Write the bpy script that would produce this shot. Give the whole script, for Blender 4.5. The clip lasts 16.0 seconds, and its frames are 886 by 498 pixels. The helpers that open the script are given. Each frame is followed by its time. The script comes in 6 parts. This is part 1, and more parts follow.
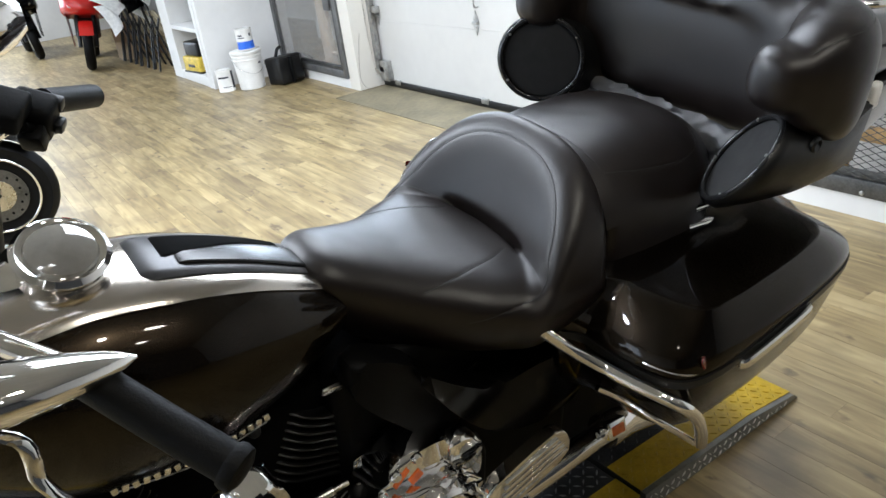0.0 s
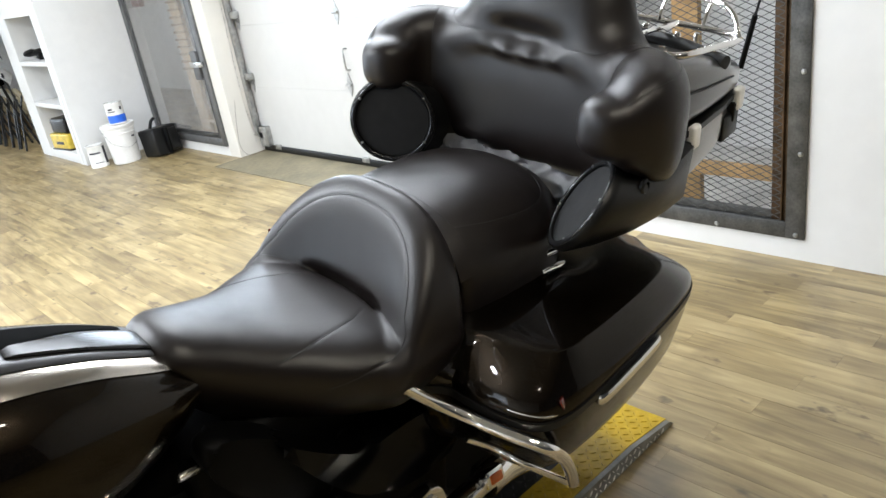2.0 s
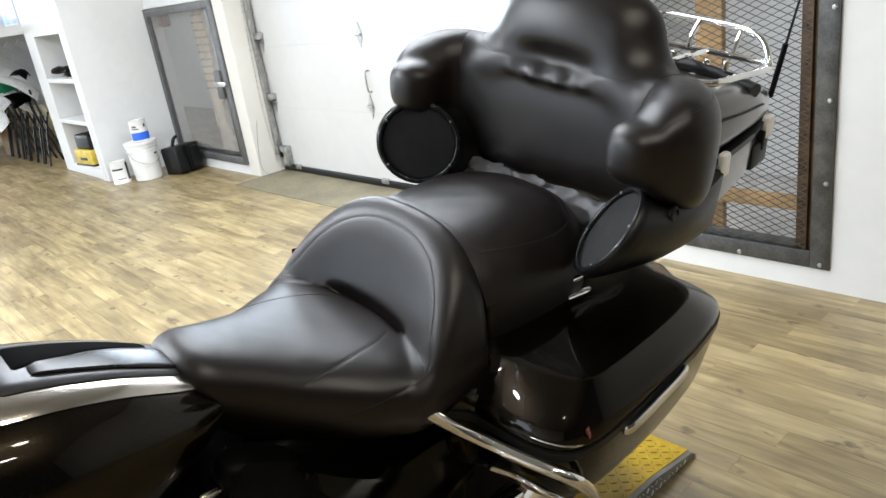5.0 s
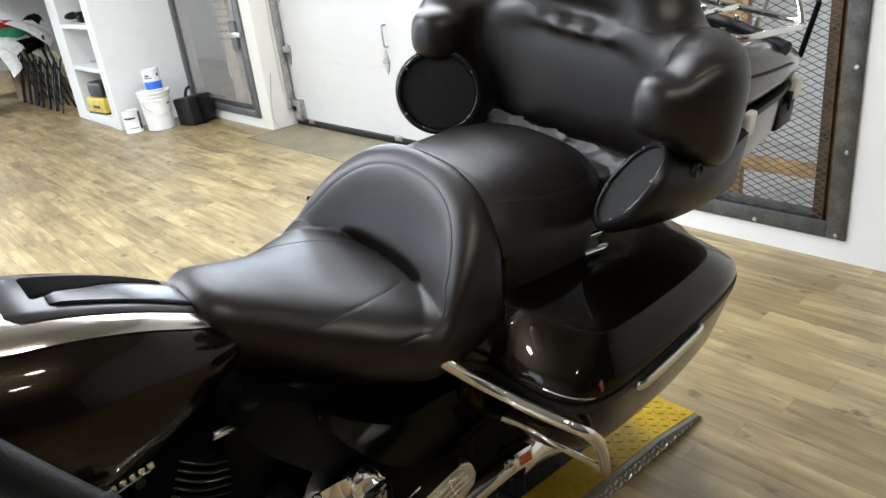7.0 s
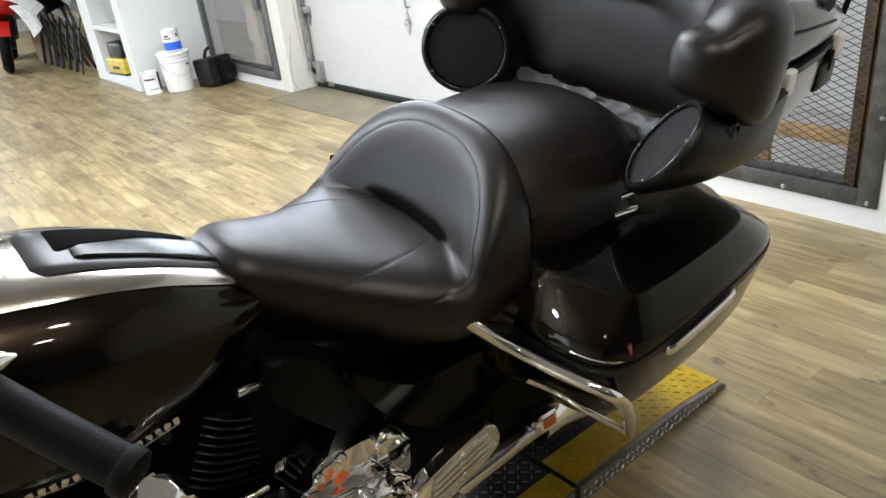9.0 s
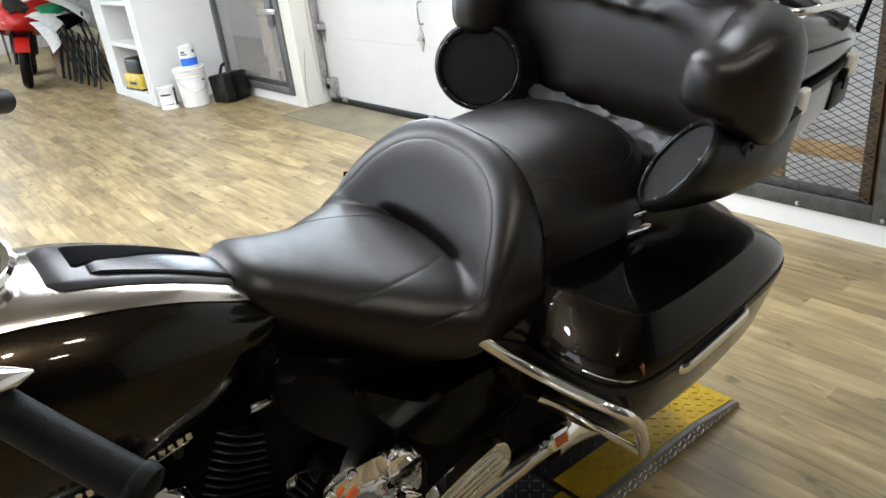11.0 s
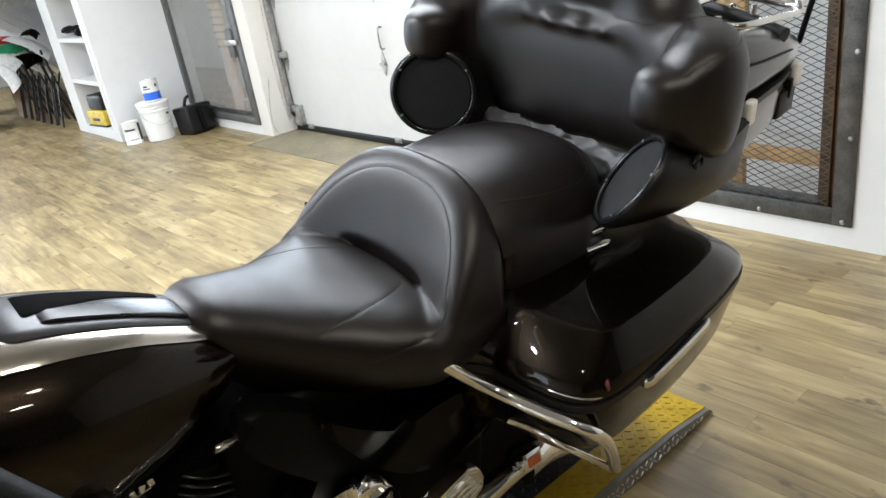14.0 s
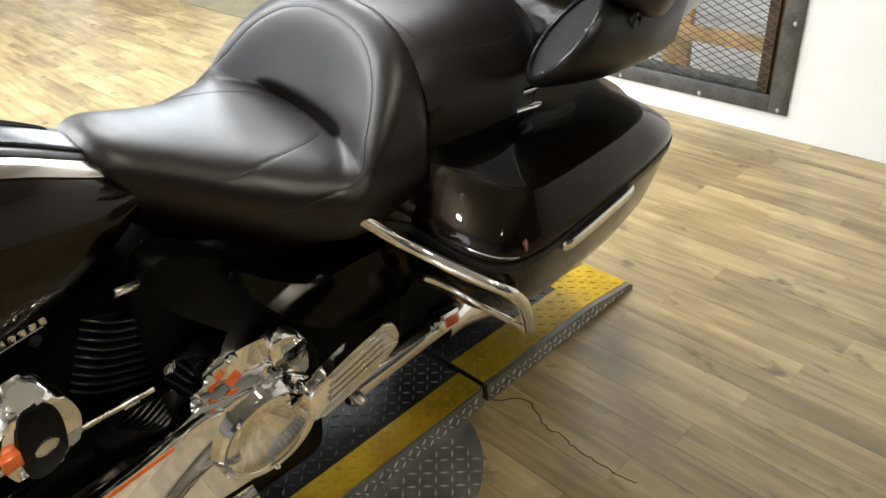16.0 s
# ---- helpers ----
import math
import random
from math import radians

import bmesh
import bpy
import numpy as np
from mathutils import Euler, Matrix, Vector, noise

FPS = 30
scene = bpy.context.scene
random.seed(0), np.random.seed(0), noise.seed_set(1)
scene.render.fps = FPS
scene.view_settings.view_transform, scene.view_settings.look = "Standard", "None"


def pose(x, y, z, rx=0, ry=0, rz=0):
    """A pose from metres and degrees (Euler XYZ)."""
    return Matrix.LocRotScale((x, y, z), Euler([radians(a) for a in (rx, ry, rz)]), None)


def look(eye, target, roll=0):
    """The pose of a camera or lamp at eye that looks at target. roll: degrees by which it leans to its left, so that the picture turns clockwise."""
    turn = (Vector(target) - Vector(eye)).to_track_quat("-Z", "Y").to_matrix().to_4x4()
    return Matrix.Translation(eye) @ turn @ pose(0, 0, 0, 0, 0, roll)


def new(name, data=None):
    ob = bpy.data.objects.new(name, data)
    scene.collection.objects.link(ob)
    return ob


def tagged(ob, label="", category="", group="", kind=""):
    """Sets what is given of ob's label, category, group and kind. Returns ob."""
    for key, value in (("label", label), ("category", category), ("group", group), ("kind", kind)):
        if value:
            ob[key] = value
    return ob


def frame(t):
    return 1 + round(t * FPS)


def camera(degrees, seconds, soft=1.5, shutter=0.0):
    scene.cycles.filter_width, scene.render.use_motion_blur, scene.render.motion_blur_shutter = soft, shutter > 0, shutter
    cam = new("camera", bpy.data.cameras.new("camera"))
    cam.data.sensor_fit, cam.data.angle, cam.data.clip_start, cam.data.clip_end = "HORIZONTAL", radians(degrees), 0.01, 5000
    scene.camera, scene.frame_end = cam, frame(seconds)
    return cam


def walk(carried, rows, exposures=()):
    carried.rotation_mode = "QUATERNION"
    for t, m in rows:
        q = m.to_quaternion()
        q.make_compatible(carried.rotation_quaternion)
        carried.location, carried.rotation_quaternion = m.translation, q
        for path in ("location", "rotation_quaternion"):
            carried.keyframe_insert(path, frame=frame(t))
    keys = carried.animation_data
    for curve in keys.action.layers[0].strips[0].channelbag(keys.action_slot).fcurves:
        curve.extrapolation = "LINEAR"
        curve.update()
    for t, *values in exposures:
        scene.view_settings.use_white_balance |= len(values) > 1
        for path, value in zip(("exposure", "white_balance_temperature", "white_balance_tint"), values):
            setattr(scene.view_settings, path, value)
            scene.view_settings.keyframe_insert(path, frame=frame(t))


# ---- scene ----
from mathutils.bvhtree import BVHTree
from mathutils.kdtree import KDTree
cam = camera(62.0, 16.0)
PATH = [
    (0, (0.039, 0.0, 1.49), (0.996, 1.534, 0.635), -7.9),
    (0.5, (0.084, -0.039, 1.529), (1.289, 1.404, 0.846), -6.7),
    (1, (0.094, -0.048, 1.513), (1.257, 1.409, 0.79), -9.8),
    (1.5, (0.088, -0.051, 1.501), (1.209, 1.424, 0.749), -8.5),
    (2, (0.102, -0.062, 1.493), (1.312, 1.338, 0.736), -9.3),
    (2.5, (0.092, -0.064, 1.492), (1.302, 1.378, 0.818), -8.0),
    (3, (0.091, -0.052, 1.51), (1.307, 1.395, 0.856), -9.2),
    (5.5, (0.094, -0.032, 1.491), (1.293, 1.404, 0.781), -8.3),
    (6, (0.089, -0.02, 1.486), (1.266, 1.424, 0.757), -8.5),
    (6.5, (0.079, -0.018, 1.477), (1.224, 1.435, 0.716), -7.6),
    (7, (0.079, -0.025, 1.469), (1.231, 1.408, 0.683), -6.9),
    (7.5, (0.09, -0.022, 1.457), (1.237, 1.389, 0.624), -6.6),
    (8, (0.088, -0.009, 1.45), (1.203, 1.417, 0.6), -6.5),
    (8.5, (0.082, -0.002, 1.445), (1.165, 1.438, 0.576), -6.8),
    (9, (0.076, 0.003, 1.448), (1.163, 1.444, 0.585), -6.9),
    (11.5, (0.075, 0.0, 1.459), (1.152, 1.485, 0.662), -7.2),
    (12, (0.071, -0.004, 1.466), (1.158, 1.488, 0.697), -7.5),
    (12.5, (0.079, -0.009, 1.465), (1.197, 1.452, 0.681), -7.8),
    (13, (0.073, -0.013, 1.462), (1.177, 1.459, 0.679), -6.8),
    (13.5, (0.079, -0.01, 1.459), (1.177, 1.467, 0.677), -6.9),
    (14, (0.101, -0.017, 1.463), (1.242, 1.426, 0.679), -9.1),
    (14.5, (0.081, -0.011, 1.465), (1.216, 1.452, 0.709), -8.5),
    (15, (0.034, -0.022, 1.459), (1.178, 1.412, 0.663), -7.7),
    (15.5, (0.002, -0.014, 1.414), (1.134, 1.299, 0.416), -4.6),
    (15.8, (0.059, -0.024, 1.409), (1.19, 1.249, 0.359), -4.1),
    (16, (0.136, -0.029, 1.393), (1.263, 1.224, 0.317), -4.9),
]
EXPOSURES = [(0.0, -0.2, 5950, 10), (1.0, -0.05, 6100, 10), (3.0, 0.0, 6200, 10), (6.0, -0.12, 6200, 10), (14.5, -0.12, 6200, 10), (15.5, 0.12, 6450, 10), (16.0, 0.32, 6600, 10)]
walk(cam, [(t, look(eye, target, roll)) for t, eye, target, roll in PATH], EXPOSURES)

# ---- world and light ----
world = bpy.data.worlds.new("world")
scene.world = world
world.use_nodes = True
world.node_tree.nodes["Background"].inputs[0].default_value = (0.8, 0.85, 1.0, 1)
world.node_tree.nodes["Background"].inputs[1].default_value = 0.15
scene.view_settings.exposure = 0.0


def ceiling_lamp(x, y, watts, radius=0.09, z=3.13, colour=(1.0, 0.97, 0.92)):
    data = bpy.data.lights.new("ceiling_lamp", "AREA")
    data.shape, data.size, data.energy, data.color = "DISK", radius * 2, watts, colour
    ob = new("ceiling_lamp", data)
    ob.matrix_world = pose(x, y, z)
    return ob


WARM, COOL = (1.0, 0.91, 0.75), (0.94, 0.97, 1.0)
# last two: unseen lamps added to brighten the cage and the store room
LAMPS = [(-2.9, 1.4, 40, COOL), (0.5, -0.6, 27, WARM), (1.25, -1.75, 8, WARM), (-2.2, -1.8, 6, WARM), (1.27, -0.62, 8, WARM),
         (-0.9, 5.6, 118, COOL), (1.3, 6.4, 32, COOL), (-2.6, 3.4, 90, COOL), (-0.4, 9.6, 60, COOL),
         (3.95, 1.5, 13, COOL), (3.8, 7.0, 26, COOL)]
for lx, ly, lw, tint in LAMPS:
    ceiling_lamp(lx, ly, lw, colour=tint)


def unseen_daylight(place, towards, wide, watts, tall=1.85):
    data = bpy.data.lights.new("unseen_daylight", "AREA")
    data.shape, data.size, data.size_y, data.energy, data.color = "RECTANGLE", wide, tall, watts, (0.80, 0.90, 1.0)
    new("unseen_daylight", data).matrix_world = look(place, towards)


# broad unseen panel lamps over the lane behind the motorcycle, for highlights and glare
strip = bpy.data.lights.new("highlight_panel", "AREA")
strip.shape, strip.size, strip.size_y, strip.energy, strip.color = "RECTANGLE", 2.0, 1.7, 165, COOL
new("highlight_panel", strip).matrix_world = pose(2.05, 3.0, 3.13)
ceiling_lamp(-0.55, 3.2, 150, 0.5, colour=COOL)
ceiling_lamp(0.2, 12.4, 120, 0.7, colour=COOL)
ceiling_lamp(0.2, 14.6, 110, 0.7, colour=COOL)

# daylight of unseen shop windows, added in the west and north walls for glare and sheen,
unseen_daylight((-5.9, 6.0, 1.75), (0, 6.0, 1.5), 9.9, 240)
unseen_daylight((-2.5, 15.9, 1.75), (-2.5, 8, 1.5), 6.4, 380)
# and of unseen glazing, added at the top of the garage door for seat highlights
unseen_daylight((3.36, 4.5, 2.18), (0, 3.6, 1.2), 2.7, 110, 0.9)


# ---- materials ----
def mat(name, base, rough=0.5, metal=0.0, noise_scale=0.0, vary=0.0, bump=0.0, bump_scale=80.0, coat=0.0, spec=0.5, detail=6.0, second=None):
    """A principled surface with colour variation at two scales and fine relief."""
    m = bpy.data.materials.new(name)
    m.use_nodes = True
    nt = m.node_tree
    b = nt.nodes["Principled BSDF"]
    b.inputs["Roughness"].default_value = rough
    b.inputs["Metallic"].default_value = metal
    b.inputs["Coat Weight"].default_value = coat
    b.inputs["Coat Roughness"].default_value = 0.03
    b.inputs["Specular IOR Level"].default_value = spec
    c = (*base, 1)
    b.inputs["Base Color"].default_value = c
    co = nt.nodes.new("ShaderNodeTexCoord")
    if vary:
        n1 = nt.nodes.new("ShaderNodeTexNoise")
        n1.inputs["Scale"].default_value, n1.inputs["Detail"].default_value = noise_scale, detail
        nt.links.new(co.outputs["Object"], n1.inputs["Vector"])
        n2 = nt.nodes.new("ShaderNodeTexNoise")
        n2.inputs["Scale"].default_value, n2.inputs["Detail"].default_value = noise_scale * 9, 3
        nt.links.new(co.outputs["Object"], n2.inputs["Vector"])
        add = nt.nodes.new("ShaderNodeMath")
        add.operation = "MULTIPLY_ADD"
        add.inputs[1].default_value = 0.4
        nt.links.new(n2.outputs["Fac"], add.inputs[0])
        nt.links.new(n1.outputs["Fac"], add.inputs[2])
        ramp = nt.nodes.new("ShaderNodeValToRGB")
        ramp.color_ramp.elements[0].position, ramp.color_ramp.elements[1].position = 0.45, 0.95
        lo = second if second else tuple(v * (1 - vary) for v in base)
        hi = base if second else tuple(min(1, v * (1 + vary)) for v in base)
        ramp.color_ramp.elements[0].color, ramp.color_ramp.elements[1].color = (*lo, 1), (*hi, 1)
        nt.links.new(add.outputs[0], ramp.inputs[0])
        nt.links.new(ramp.outputs[0], b.inputs["Base Color"])
        r2 = nt.nodes.new("ShaderNodeMapRange")
        r2.inputs["To Min"].default_value, r2.inputs["To Max"].default_value = max(0.02, rough * 0.8), min(1, rough * 1.2)
        nt.links.new(n1.outputs["Fac"], r2.inputs["Value"])
        nt.links.new(r2.outputs[0], b.inputs["Roughness"])
    if bump:
        n3 = nt.nodes.new("ShaderNodeTexNoise")
        n3.inputs["Scale"].default_value, n3.inputs["Detail"].default_value = bump_scale, 4
        nt.links.new(co.outputs["Object"], n3.inputs["Vector"])
        bp = nt.nodes.new("ShaderNodeBump")
        bp.inputs["Strength"].default_value, bp.inputs["Distance"].default_value = bump, 0.002
        nt.links.new(n3.outputs["Fac"], bp.inputs["Height"])
        nt.links.new(bp.outputs[0], b.inputs["Normal"])
    return m


LEATHER = mat("black_leather", (0.0085, 0.0058, 0.0050), 0.38, 0, 6, 0.3, 0.15, 900, spec=0.42)
VINYL = mat("grey_vinyl", (0.07, 0.07, 0.075), 0.45, 0, 12, 0.3, 0.3, 300)
PAINT = mat("brown_metallic_paint", (0.010, 0.006, 0.0024), 0.27, 0.9, 900, 0.8, 0, coat=0.5)
LUGGAGE = mat("silver_grey_metallic_paint", (0.30, 0.29, 0.275), 0.3, 0.6, 900, 0.3, 0, coat=0.6)
LUGGAGE_LID = mat("dark_grey_metallic_paint", (0.085, 0.082, 0.08), 0.3, 0.6, 900, 0.4, 0, coat=0.6)
CHROME = mat("chrome", (0.90, 0.885, 0.87), 0.07, 1.0, 20, 0.05)
STEEL = mat("brushed_steel", (0.55, 0.54, 0.52), 0.28, 1.0, 40, 0.2)
BLACK = mat("black_plastic", (0.004, 0.004, 0.004), 0.38, 0, 15, 0.3, 0.15, 500, spec=0.35)
GLOSSBLACK = mat("gloss_black", (0.0015, 0.0015, 0.0015), 0.16, 0, 15, 0.3, coat=0.0, spec=0.13)
RUBBER = mat("black_rubber", (0.003, 0.003, 0.003), 0.55, 0, 20, 0.3, 0.3, 300, spec=0.12)
CLOTH = mat("speaker_cloth", (0.005, 0.005, 0.0055), 0.85, 0, 40, 0.3, 0.6, 900)
ENGINE = mat("black_engine_enamel", (0.002, 0.002, 0.002), 0.5, 0, 20, 0.4, 0.2, 200, spec=0.07)
# near-black colour stands in for the shade of hollows and gaps
VOID = mat("hollow_shade_black", (0.001, 0.001, 0.001), 0.9, 0, 20, 0.3, spec=0.05)
MESHSTEEL = mat("grey_mesh_steel", (0.09, 0.09, 0.088), 0.4, 0.6, 20, 0.4)
PALEWIRE = mat("pale_wire", (0.50, 0.49, 0.47), 0.45, 0.3, 20, 0.2)
GREYSTEEL = mat("grey_painted_steel", (0.12, 0.12, 0.118), 0.45, 0.3, 14, 0.3, 0.2, 60)
WHITE_WRAP = mat("white_plastic_wrap", (0.85, 0.85, 0.84), 0.35, 0, 30, 0.15, 0.4, 120)
ORANGE = mat("orange_reflector", (0.8, 0.16, 0.03), 0.15, 0, 60, 0.2, coat=0.5)
RED_LENS = mat("red_lens", (0.09, 0.004, 0.003), 0.12, 0, 60, 0.2, coat=0.5)
WALL = mat("white_wall_paint", (0.70, 0.695, 0.68), 0.6, 0, 1.5, 0.05, 0.08, 60)
CREAM = mat("cream_wall_paint", (0.66, 0.63, 0.57), 0.6, 0, 1.5, 0.05, 0.08, 60)
DOORPAINT = mat("garage_door_enamel", (0.53, 0.52, 0.495), 0.4, 0, 1.2, 0.05, 0.1, 30)
GALV = mat("galvanised_steel", (0.42, 0.42, 0.41), 0.35, 0.9, 25, 0.35)
DARKSTEEL = mat("dark_raw_steel", (0.10, 0.10, 0.098), 0.4, 0.7, 10, 0.5, 0.2, 60)
RUST = mat("brown_rusty_steel", (0.085, 0.05, 0.024), 0.5, 0.5, 14, 0.6, 0.3, 80)
YELLOW = mat("yellow_floor_paint", (0.40, 0.265, 0.012), 0.4, 0, 9, 0.35, 0.2, 90)
BLACKPLATE = mat("black_tread_plate", (0.03, 0.03, 0.03), 0.38, 0.3, 12, 0.5, 0.2, 90)
PLATE = mat("worn_tread_plate", (0.22, 0.22, 0.215), 0.42, 0.7, 16, 0.3, 0.2, 90)
WORN = mat("worn_black_tread", (0.20, 0.20, 0.195), 0.36, 0.7, 30, 0.5, 0.2, 90)
TREAD = mat("bare_tread_plate", (0.66, 0.65, 0.63), 0.34, 0.85, 16, 0.3, 0.2, 90)
CEIL = mat("grey_unseen_ceiling", (0.32, 0.32, 0.315), 0.8, 0, 1.5, 0.1)
BUCKET = mat("white_bucket_plastic", (0.78, 0.77, 0.74), 0.4, 0, 8, 0.1)
BLUE = mat("blue_label", (0.03, 0.13, 0.62), 0.4, 0, 30, 0.2)
INK = mat("dark_print", (0.04, 0.04, 0.05), 0.5, 0, 30, 0.2)
REDPAINT = mat("red_fairing_paint", (0.50, 0.012, 0.008), 0.35, 0, 8, 0.15, coat=0.4)
GREEN = mat("green_fairing_paint", (0.03, 0.36, 0.17), 0.3, 0, 10, 0.3, coat=0.6)
YELLOWBAG = mat("yellow_plastic", (0.62, 0.45, 0.05), 0.45, 0, 20, 0.3)
WOOD = mat("raw_plywood", (0.42, 0.26, 0.11), 0.6, 0, 8, 0.4, 0.3, 60)
CARD = mat("brown_cardboard", (0.30, 0.21, 0.12), 0.8, 0, 8, 0.2)
SILVER = mat("silver_trim", (0.58, 0.55, 0.50), 0.22, 0.9, 20, 0.1)
GLASS = mat("smoked_screen", (0.01, 0.01, 0.012), 0.08, 0, 10, 0.2, coat=1.0)
TREADBOARD = mat("grey_stair_board", (0.74, 0.75, 0.76), 0.5, 0, 5, 0.1)


def floor_material():
    m = bpy.data.materials.new("vinyl_oak_plank")
    m.use_nodes = True
    nt = m.node_tree
    b = nt.nodes["Principled BSDF"]
    geo, info = nt.nodes.new("ShaderNodeNewGeometry"), nt.nodes.new("ShaderNodeObjectInfo")
    sep = nt.nodes.new("ShaderNodeVectorMath")
    sep.operation = "MULTIPLY_ADD"
    sep.inputs[1].default_value = (1, 1, 1)
    off = nt.nodes.new("ShaderNodeVectorMath")
    off.operation = "SCALE"
    off.inputs[0].default_value = (7.3, 3.1, 1.7)
    both = nt.nodes.new("ShaderNodeMath")
    both.operation = "ADD"
    nt.links.new(geo.outputs["Random Per Island"], both.inputs[0])
    nt.links.new(info.outputs["Random"], both.inputs[1])
    nt.links.new(both.outputs[0], off.inputs["Scale"])
    nt.links.new(geo.outputs["Position"], sep.inputs[0])
    nt.links.new(off.outputs[0], sep.inputs[2])
    mp = nt.nodes.new("ShaderNodeMapping")
    mp.inputs["Scale"].default_value = (30, 3.0, 30)
    nt.links.new(sep.outputs[0], mp.inputs["Vector"])
    n1 = nt.nodes.new("ShaderNodeTexNoise")
    n1.inputs["Scale"].default_value, n1.inputs["Detail"].default_value, n1.inputs["Distortion"].default_value = 1.0, 8, 0.6
    nt.links.new(mp.outputs[0], n1.inputs["Vector"])
    mp2 = nt.nodes.new("ShaderNodeMapping")
    mp2.inputs["Scale"].default_value = (6, 1.0, 6)
    nt.links.new(sep.outputs[0], mp2.inputs["Vector"])
    n2 = nt.nodes.new("ShaderNodeTexNoise")
    n2.inputs["Scale"].default_value, n2.inputs["Detail"].default_value = 1.0, 4
    nt.links.new(mp2.outputs[0], n2.inputs["Vector"])
    mix = nt.nodes.new("ShaderNodeMath")
    mix.operation = "MULTIPLY_ADD"
    mix.inputs[1].default_value = 0.5
    nt.links.new(n1.outputs["Fac"], mix.inputs[0])
    half = nt.nodes.new("ShaderNodeMath")
    half.operation = "MULTIPLY"
    half.inputs[1].default_value = 0.5
    nt.links.new(n2.outputs["Fac"], half.inputs[0])
    nt.links.new(half.outputs[0], mix.inputs[2])
    ramp = nt.nodes.new("ShaderNodeValToRGB")
    els = ramp.color_ramp.elements
    els[0].position, els[0].color = 0.33, (0.115, 0.078, 0.029, 1)
    els[1].position, els[1].color = 0.67, (0.440, 0.345, 0.175, 1)
    e = els.new(0.50)
    e.color = (0.270, 0.202, 0.091, 1)
    nt.links.new(mix.outputs[0], ramp.inputs[0])
    hsv = nt.nodes.new("ShaderNodeHueSaturation")
    rng = nt.nodes.new("ShaderNodeMapRange")
    rng.inputs["From Max"].default_value = 2.0
    rng.inputs["To Min"].default_value, rng.inputs["To Max"].default_value = 0.80, 1.18
    nt.links.new(both.outputs[0], rng.inputs["Value"])
    nt.links.new(rng.outputs[0], hsv.inputs["Value"])
    mp3 = nt.nodes.new("ShaderNodeMapping")
    mp3.inputs["Scale"].default_value = (17, 9, 17)
    nt.links.new(sep.outputs[0], mp3.inputs["Vector"])
    n4 = nt.nodes.new("ShaderNodeTexNoise")
    n4.inputs["Scale"].default_value, n4.inputs["Detail"].default_value = 1.0, 3
    nt.links.new(mp3.outputs[0], n4.inputs["Vector"])
    kn = nt.nodes.new("ShaderNodeMapRange")
    kn.inputs["From Min"].default_value, kn.inputs["From Max"].default_value = 0.63, 0.73
    nt.links.new(n4.outputs["Fac"], kn.inputs["Value"])
    knots = nt.nodes.new("ShaderNodeMix")
    knots.data_type = "RGBA"
    knots.inputs["B"].default_value = (0.10, 0.066, 0.03, 1)
    nt.links.new(kn.outputs[0], knots.inputs["Factor"])
    nt.links.new(ramp.outputs[0], knots.inputs["A"])
    nt.links.new(knots.outputs["Result"], hsv.inputs["Color"])
    smudge = nt.nodes.new("ShaderNodeTexNoise")
    smudge.inputs["Scale"].default_value, smudge.inputs["Detail"].default_value, smudge.inputs["Distortion"].default_value = 2.3, 6, 1.2
    nt.links.new(geo.outputs["Position"], smudge.inputs["Vector"])
    soil = nt.nodes.new("ShaderNodeMapRange")
    soil.inputs["From Min"].default_value, soil.inputs["From Max"].default_value = 0.50, 0.72
    soil.inputs["To Min"].default_value, soil.inputs["To Max"].default_value = 0.0, 0.45
    nt.links.new(smudge.outputs["Fac"], soil.inputs["Value"])
    dirt = nt.nodes.new("ShaderNodeMix")
    dirt.data_type = "RGBA"
    dirt.inputs["B"].default_value = (0.085, 0.06, 0.028, 1)
    nt.links.new(soil.outputs[0], dirt.inputs["Factor"])
    nt.links.new(hsv.outputs[0], dirt.inputs["A"])
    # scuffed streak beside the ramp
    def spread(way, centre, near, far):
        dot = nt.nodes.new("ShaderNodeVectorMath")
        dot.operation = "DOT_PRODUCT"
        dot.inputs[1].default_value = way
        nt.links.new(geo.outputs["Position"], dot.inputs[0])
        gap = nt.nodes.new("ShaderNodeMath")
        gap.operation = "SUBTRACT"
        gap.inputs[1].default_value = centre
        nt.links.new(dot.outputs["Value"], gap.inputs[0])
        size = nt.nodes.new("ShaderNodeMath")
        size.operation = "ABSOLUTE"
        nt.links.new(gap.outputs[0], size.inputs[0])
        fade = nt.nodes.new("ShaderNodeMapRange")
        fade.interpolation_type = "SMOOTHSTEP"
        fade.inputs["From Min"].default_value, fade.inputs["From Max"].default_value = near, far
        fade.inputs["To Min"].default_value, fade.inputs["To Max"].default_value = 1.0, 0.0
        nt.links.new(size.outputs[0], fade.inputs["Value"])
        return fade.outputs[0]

    def product(p, q, k=1.0):
        m1, m2 = nt.nodes.new("ShaderNodeMath"), nt.nodes.new("ShaderNodeMath")
        m1.operation = m2.operation = "MULTIPLY"
        nt.links.new(p, m1.inputs[0])
        nt.links.new(q, m1.inputs[1])
        nt.links.new(m1.outputs[0], m2.inputs[0])
        m2.inputs[1].default_value = k
        return m2.outputs[0]
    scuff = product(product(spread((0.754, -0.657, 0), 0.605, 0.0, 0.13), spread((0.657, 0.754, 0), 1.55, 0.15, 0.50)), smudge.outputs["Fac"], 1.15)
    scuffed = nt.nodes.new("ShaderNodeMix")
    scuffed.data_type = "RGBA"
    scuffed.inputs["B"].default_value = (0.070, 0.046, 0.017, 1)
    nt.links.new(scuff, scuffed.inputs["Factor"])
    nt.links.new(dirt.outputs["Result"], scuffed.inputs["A"])
